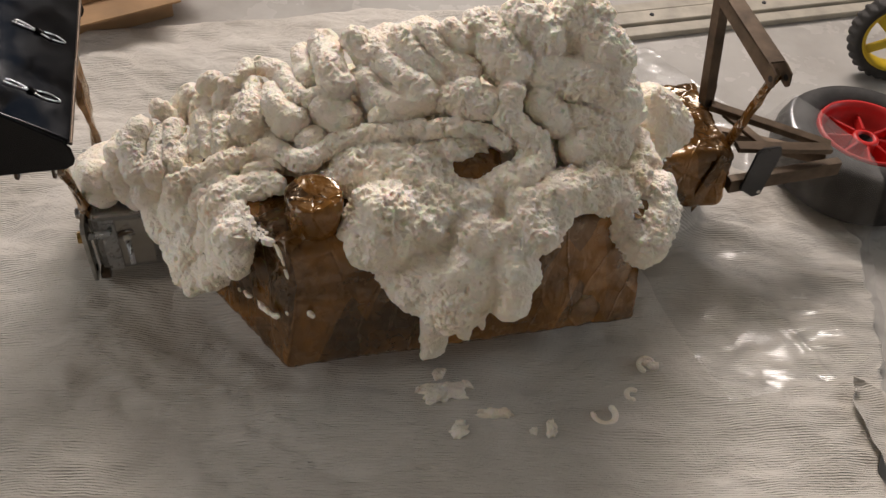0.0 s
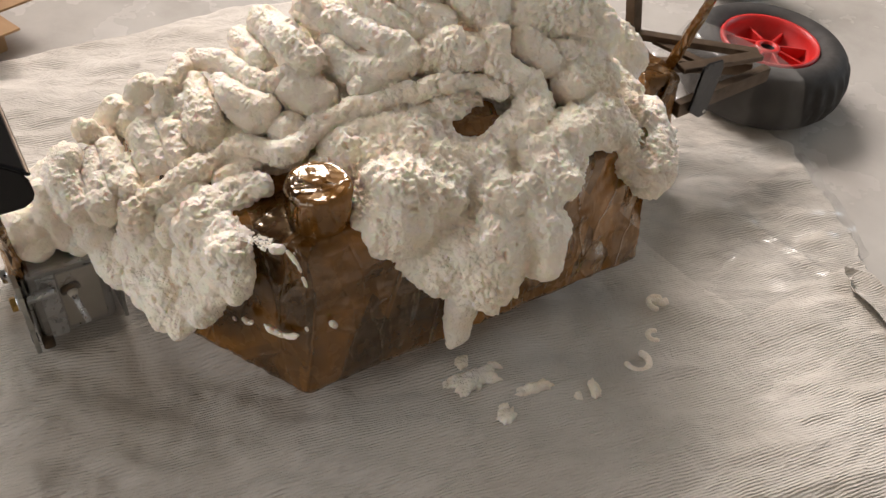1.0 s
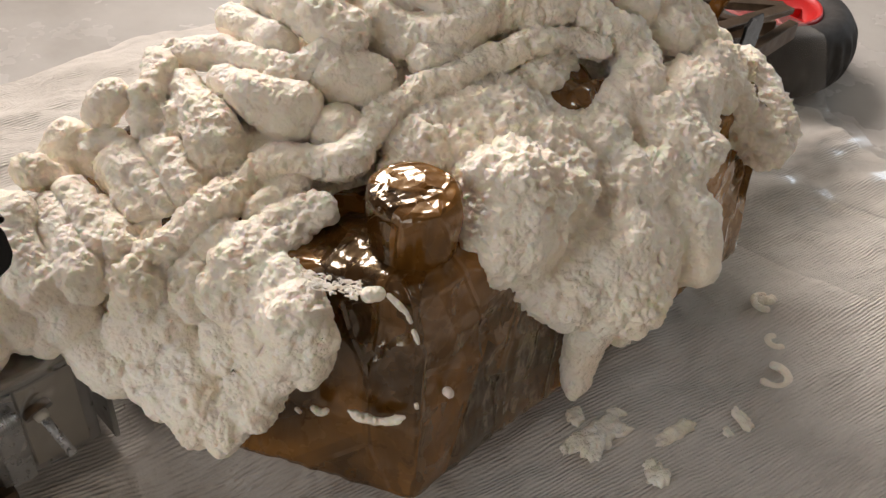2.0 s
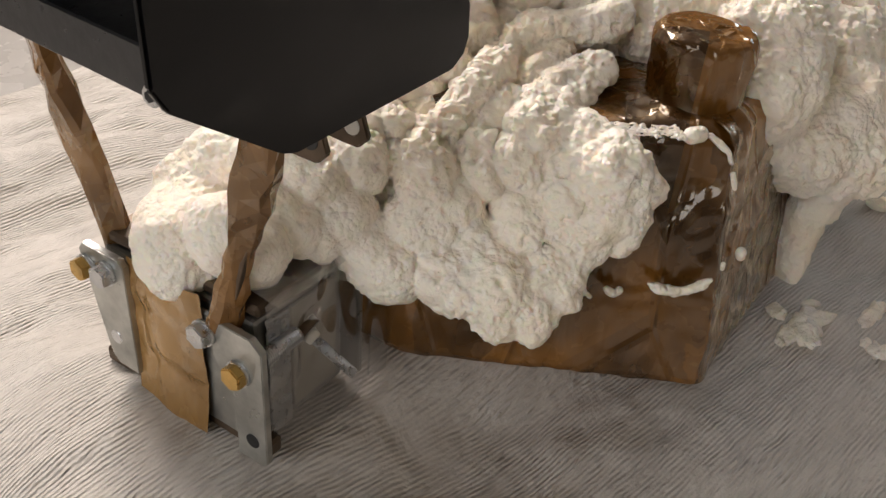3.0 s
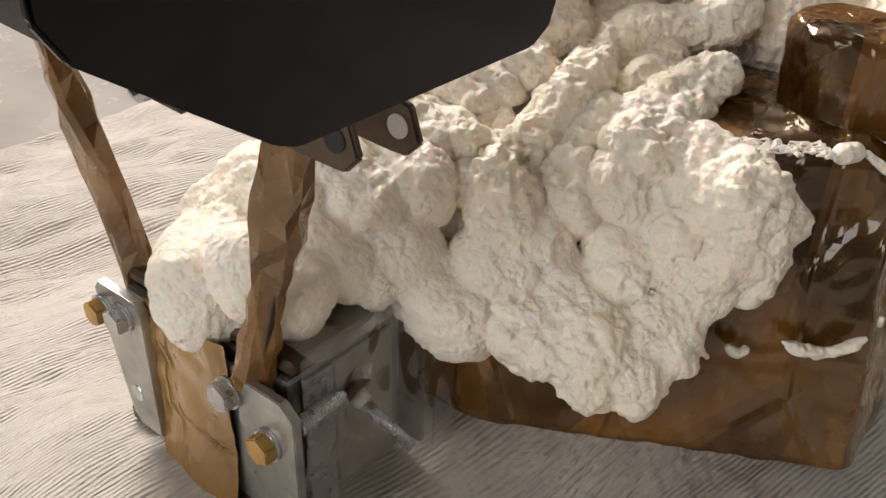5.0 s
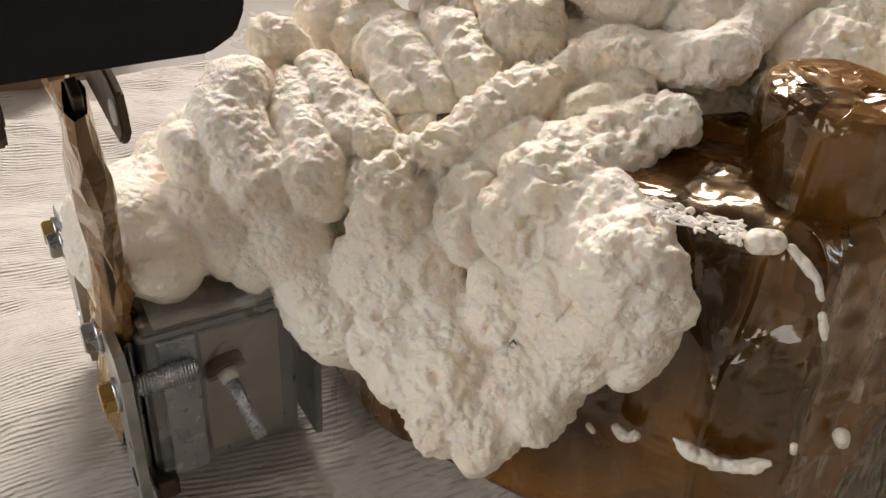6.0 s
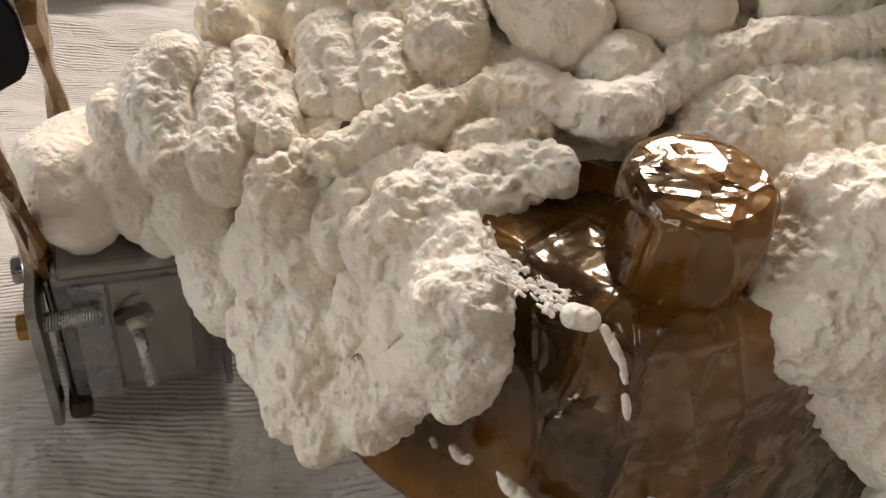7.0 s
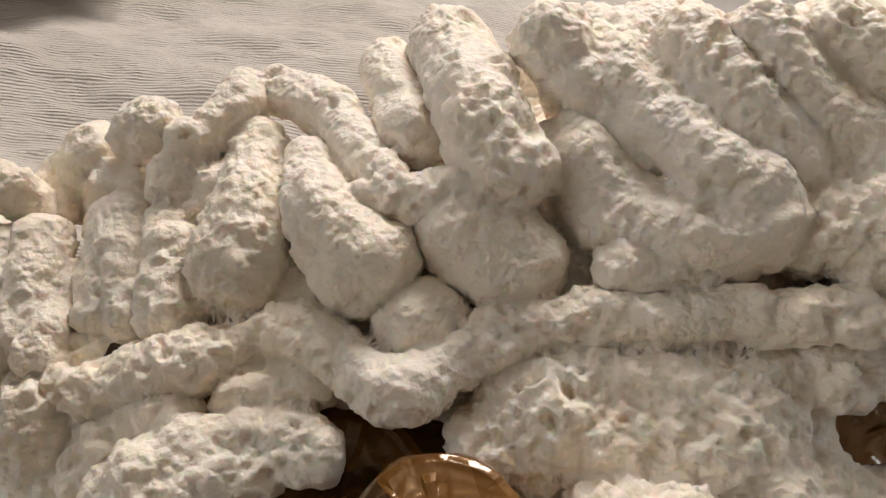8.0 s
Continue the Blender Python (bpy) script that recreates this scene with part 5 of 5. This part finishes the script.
# ---- carton at the back ----
def carton():
    e = empty("open_carton", (-0.240, 0.940, -0.012), "open brown cardboard carton with loose packing inside", "carton")
    c, s = math.cos(0.35), math.sin(0.35)
    def at(u, v, z):
        return (-0.240 + u * c - v * s, 0.940 + u * s + v * c, z)
    w, d, h = 0.10, 0.085, 0.085
    for p, q in (((-w, -d), (w, -d)), ((-w, d), (w, d)), ((-w, -d), (-w, d)), ((w, -d), (w, d))):
        a, b = at(*p, h / 2 - 0.012), at(*q, h / 2 - 0.012)
        under(e, part("side", bar(a, b, 0.005, h, 0.001), CARD))
    under(e, part("base", bar(at(-w, 0, -0.008), at(w, 0, -0.008), 2 * d, 0.004, 0.0005), CARD))
    under(e, part("flap", bar(at(-w, -d - 0.03, h - 0.03), at(w, -d - 0.03, h - 0.03), 0.07, 0.004, 0.0005), CARD))
    under(e, part("flap", bar(at(-w - 0.035, -d, h - 0.005), at(-w - 0.035, d, h - 0.005), 0.08, 0.004, 0.0005), CARD))
    under(e, part("flap", bar(at(w + 0.035, -d, h - 0.03), at(w + 0.035, d, h - 0.03), 0.08, 0.004, 0.0005), CARD))
    g = part("packed_bag", bead_mesh([(*at(-0.06, -0.04, 0.03), 0.035), (*at(0.03, 0.0, 0.03), 0.035)], 0.004, 0.6, 3), AMBER)
    tagged(g, "amber wrapped goods in clear film inside the carton", "bag")

carton()

# ---- clear sheet ----
def clear_sheet():
    n, m = 150, 190
    u, v = np.linspace(0, 1, n), np.linspace(0, 1, m)
    U, W = np.meshgrid(u, v, indexing="ij")
    left = np.interp(W, [0, 0.3, 0.6, 1], [0.55, 0.52, 0.53, 0.56])
    right = np.interp(W, [0, 0.12, 0.3, 0.45, 0.7, 1], [0.78, 0.84, 0.90, 0.93, 0.86, 0.76])
    X = left + U * (right - left)
    Y = -0.12 + W * 0.78
    X = X + 0.008 * vnoise(np.stack([W.ravel() * 3, U.ravel() * 0, U.ravel() * 0], -1), 6, 121).reshape(X.shape) * U
    Zs = cloth_height(X.ravel(), Y.ravel()).reshape(X.shape) + 0.006
    r = np.hypot(X - 0.962, Y - 0.270)
    wheel = np.clip((0.175 - r) / 0.05, 0, 1)
    wheel = wheel * wheel * (3 - 2 * wheel)
    P = np.stack([X.ravel(), Y.ravel(), X.ravel() * 0], -1)
    crease = (0.010 * np.clip(1 - 7 * np.abs(vnoise(P * np.array([1, 0.6, 1]), 5, 122)), 0, 1) + 0.006 * np.clip(1 - 8 * np.abs(vnoise(P, 8, 124)), 0, 1) + 0.0012 * vnoise(P, 7, 123)).reshape(X.shape)
    hole = np.exp(-(((X - 0.60) / 0.16) ** 2 + ((Y - 0.27) / 0.13) ** 2) ** 3)
    Zs = np.maximum(Zs, 0.0) * (1 - wheel) + 0.098 * wheel + np.abs(crease)
    Zs = Zs * (1 - hole) + hole * 0.02
    V = np.stack([X.ravel(), Y.ravel(), Zs.ravel()], -1)
    ob = part("clear_sheet", mesh("clear_sheet", V, grid_faces(n, m)), FILM)
    ob.visible_shadow = False
    tagged(ob, "crumpled clear polythene sheet over cloth and spare wheel", "plastic sheet")

clear_sheet()

# ---- crumbs of foam on the cloth ----
def crumbs():
    def z(x, y):
        return float(cloth_height(np.array([x]), np.array([y]))[0])
    def flake(x, y, rx, ry, turn, seed, lift=0.0, thick=0.004):
        n, k = 56, 9
        th = np.arange(n) * 2 * np.pi / n
        ring = np.stack([np.cos(th), np.sin(th), th * 0], -1)
        out = 1 + 0.38 * vnoise(ring, 1.3, seed) + 0.22 * vnoise(ring, 3.4, seed + 1) + 0.10 * vnoise(ring, 9.0, seed + 2)
        q = np.linspace(0, 1, k)[:, None]
        X, Y = q * out[None] * rx * np.cos(th)[None], q * out[None] * ry * np.sin(th)[None]
        c, s = math.cos(turn), math.sin(turn)
        X, Y = x + X * c - Y * s, y + X * s + Y * c
        base = cloth_height(X.ravel(), Y.ravel()) + 0.0004 + lift
        P = np.stack([X.ravel(), Y.ravel(), base], -1)
        up = P.copy()
        dome = np.repeat(np.sqrt(np.maximum(0.03, 1 - q ** 3)), n, 1).ravel()
        up[:, 2] += thick * dome * (1 + 0.55 * vnoise(P, 110, seed + 3) + 0.35 * vnoise(P, 260, seed + 4)) + 0.002 * vnoise(P, 45, seed + 5)
        F = grid_faces(k, n, True)
        j = np.arange(n)
        rim = np.stack([(k - 1) * n + j, (k - 1) * n + j + k * n, (k - 1) * n + (j + 1) % n + k * n, (k - 1) * n + (j + 1) % n], -1)
        g = part("foam_crumb", mesh("flake", np.vstack([up, P]), np.concatenate([F[:, ::-1], F + k * n, rim])), FOAM)
        tagged(g, "ragged flat cream foam flake fallen on the cloth", "crumb", "foam crumbs")
    flake(0.186, -0.036, 0.027, 0.015, 0.1, 301, 0.0, 0.006)
    flake(0.178, -0.040, 0.016, 0.010, 0.5, 311, 0.005, 0.004)
    flake(0.200, -0.044, 0.017, 0.007, -0.5, 321, 0.0, 0.005)
    flake(0.164, -0.026, 0.013, 0.006, 0.2, 331)
    flake(0.188, -0.010, 0.011, 0.009, 0.6, 341)
    flake(0.221, -0.031, 0.005, 0.008, 0.5, 351)
    flake(0.247, -0.081, 0.021, 0.008, -0.25, 361, 0.0, 0.006)
    flake(0.194, -0.097, 0.014, 0.011, 0.4, 371, 0.0, 0.005)
    flake(0.200, -0.084, 0.008, 0.005, 0.3, 381)
    flake(0.288, -0.109, 0.006, 0.005, 0.4, 391, 0.0, 0.002)
    flake(0.311, -0.110, 0.007, 0.012, -0.3, 401, 0.0, 0.005)
    flake(0.473, -0.040, 0.012, 0.008, -0.5, 411, 0.0, 0.007)
    def curl(x, y, r, wire, a0, a1):
        th = np.linspace(a0, a1, 9)
        rows = [(x + r * math.cos(q), y + r * math.sin(q), z(x, y) + wire * 0.7, wire) for q in th]
        g = part("foam_crumb", bead_mesh(rows, 0.001, 0.3, 2), FOAM)
        tagged(g, "curled cream foam shaving on the cloth", "crumb", "foam crumbs")
    curl(0.386, -0.100, 0.0145, 0.0038, -3.3, 0.5)
    curl(0.436, -0.076, 0.008, 0.0040, 0.9, 4.4)
    curl(0.468, -0.041, 0.011, 0.0034, 0.6, 3.9)

crumbs()
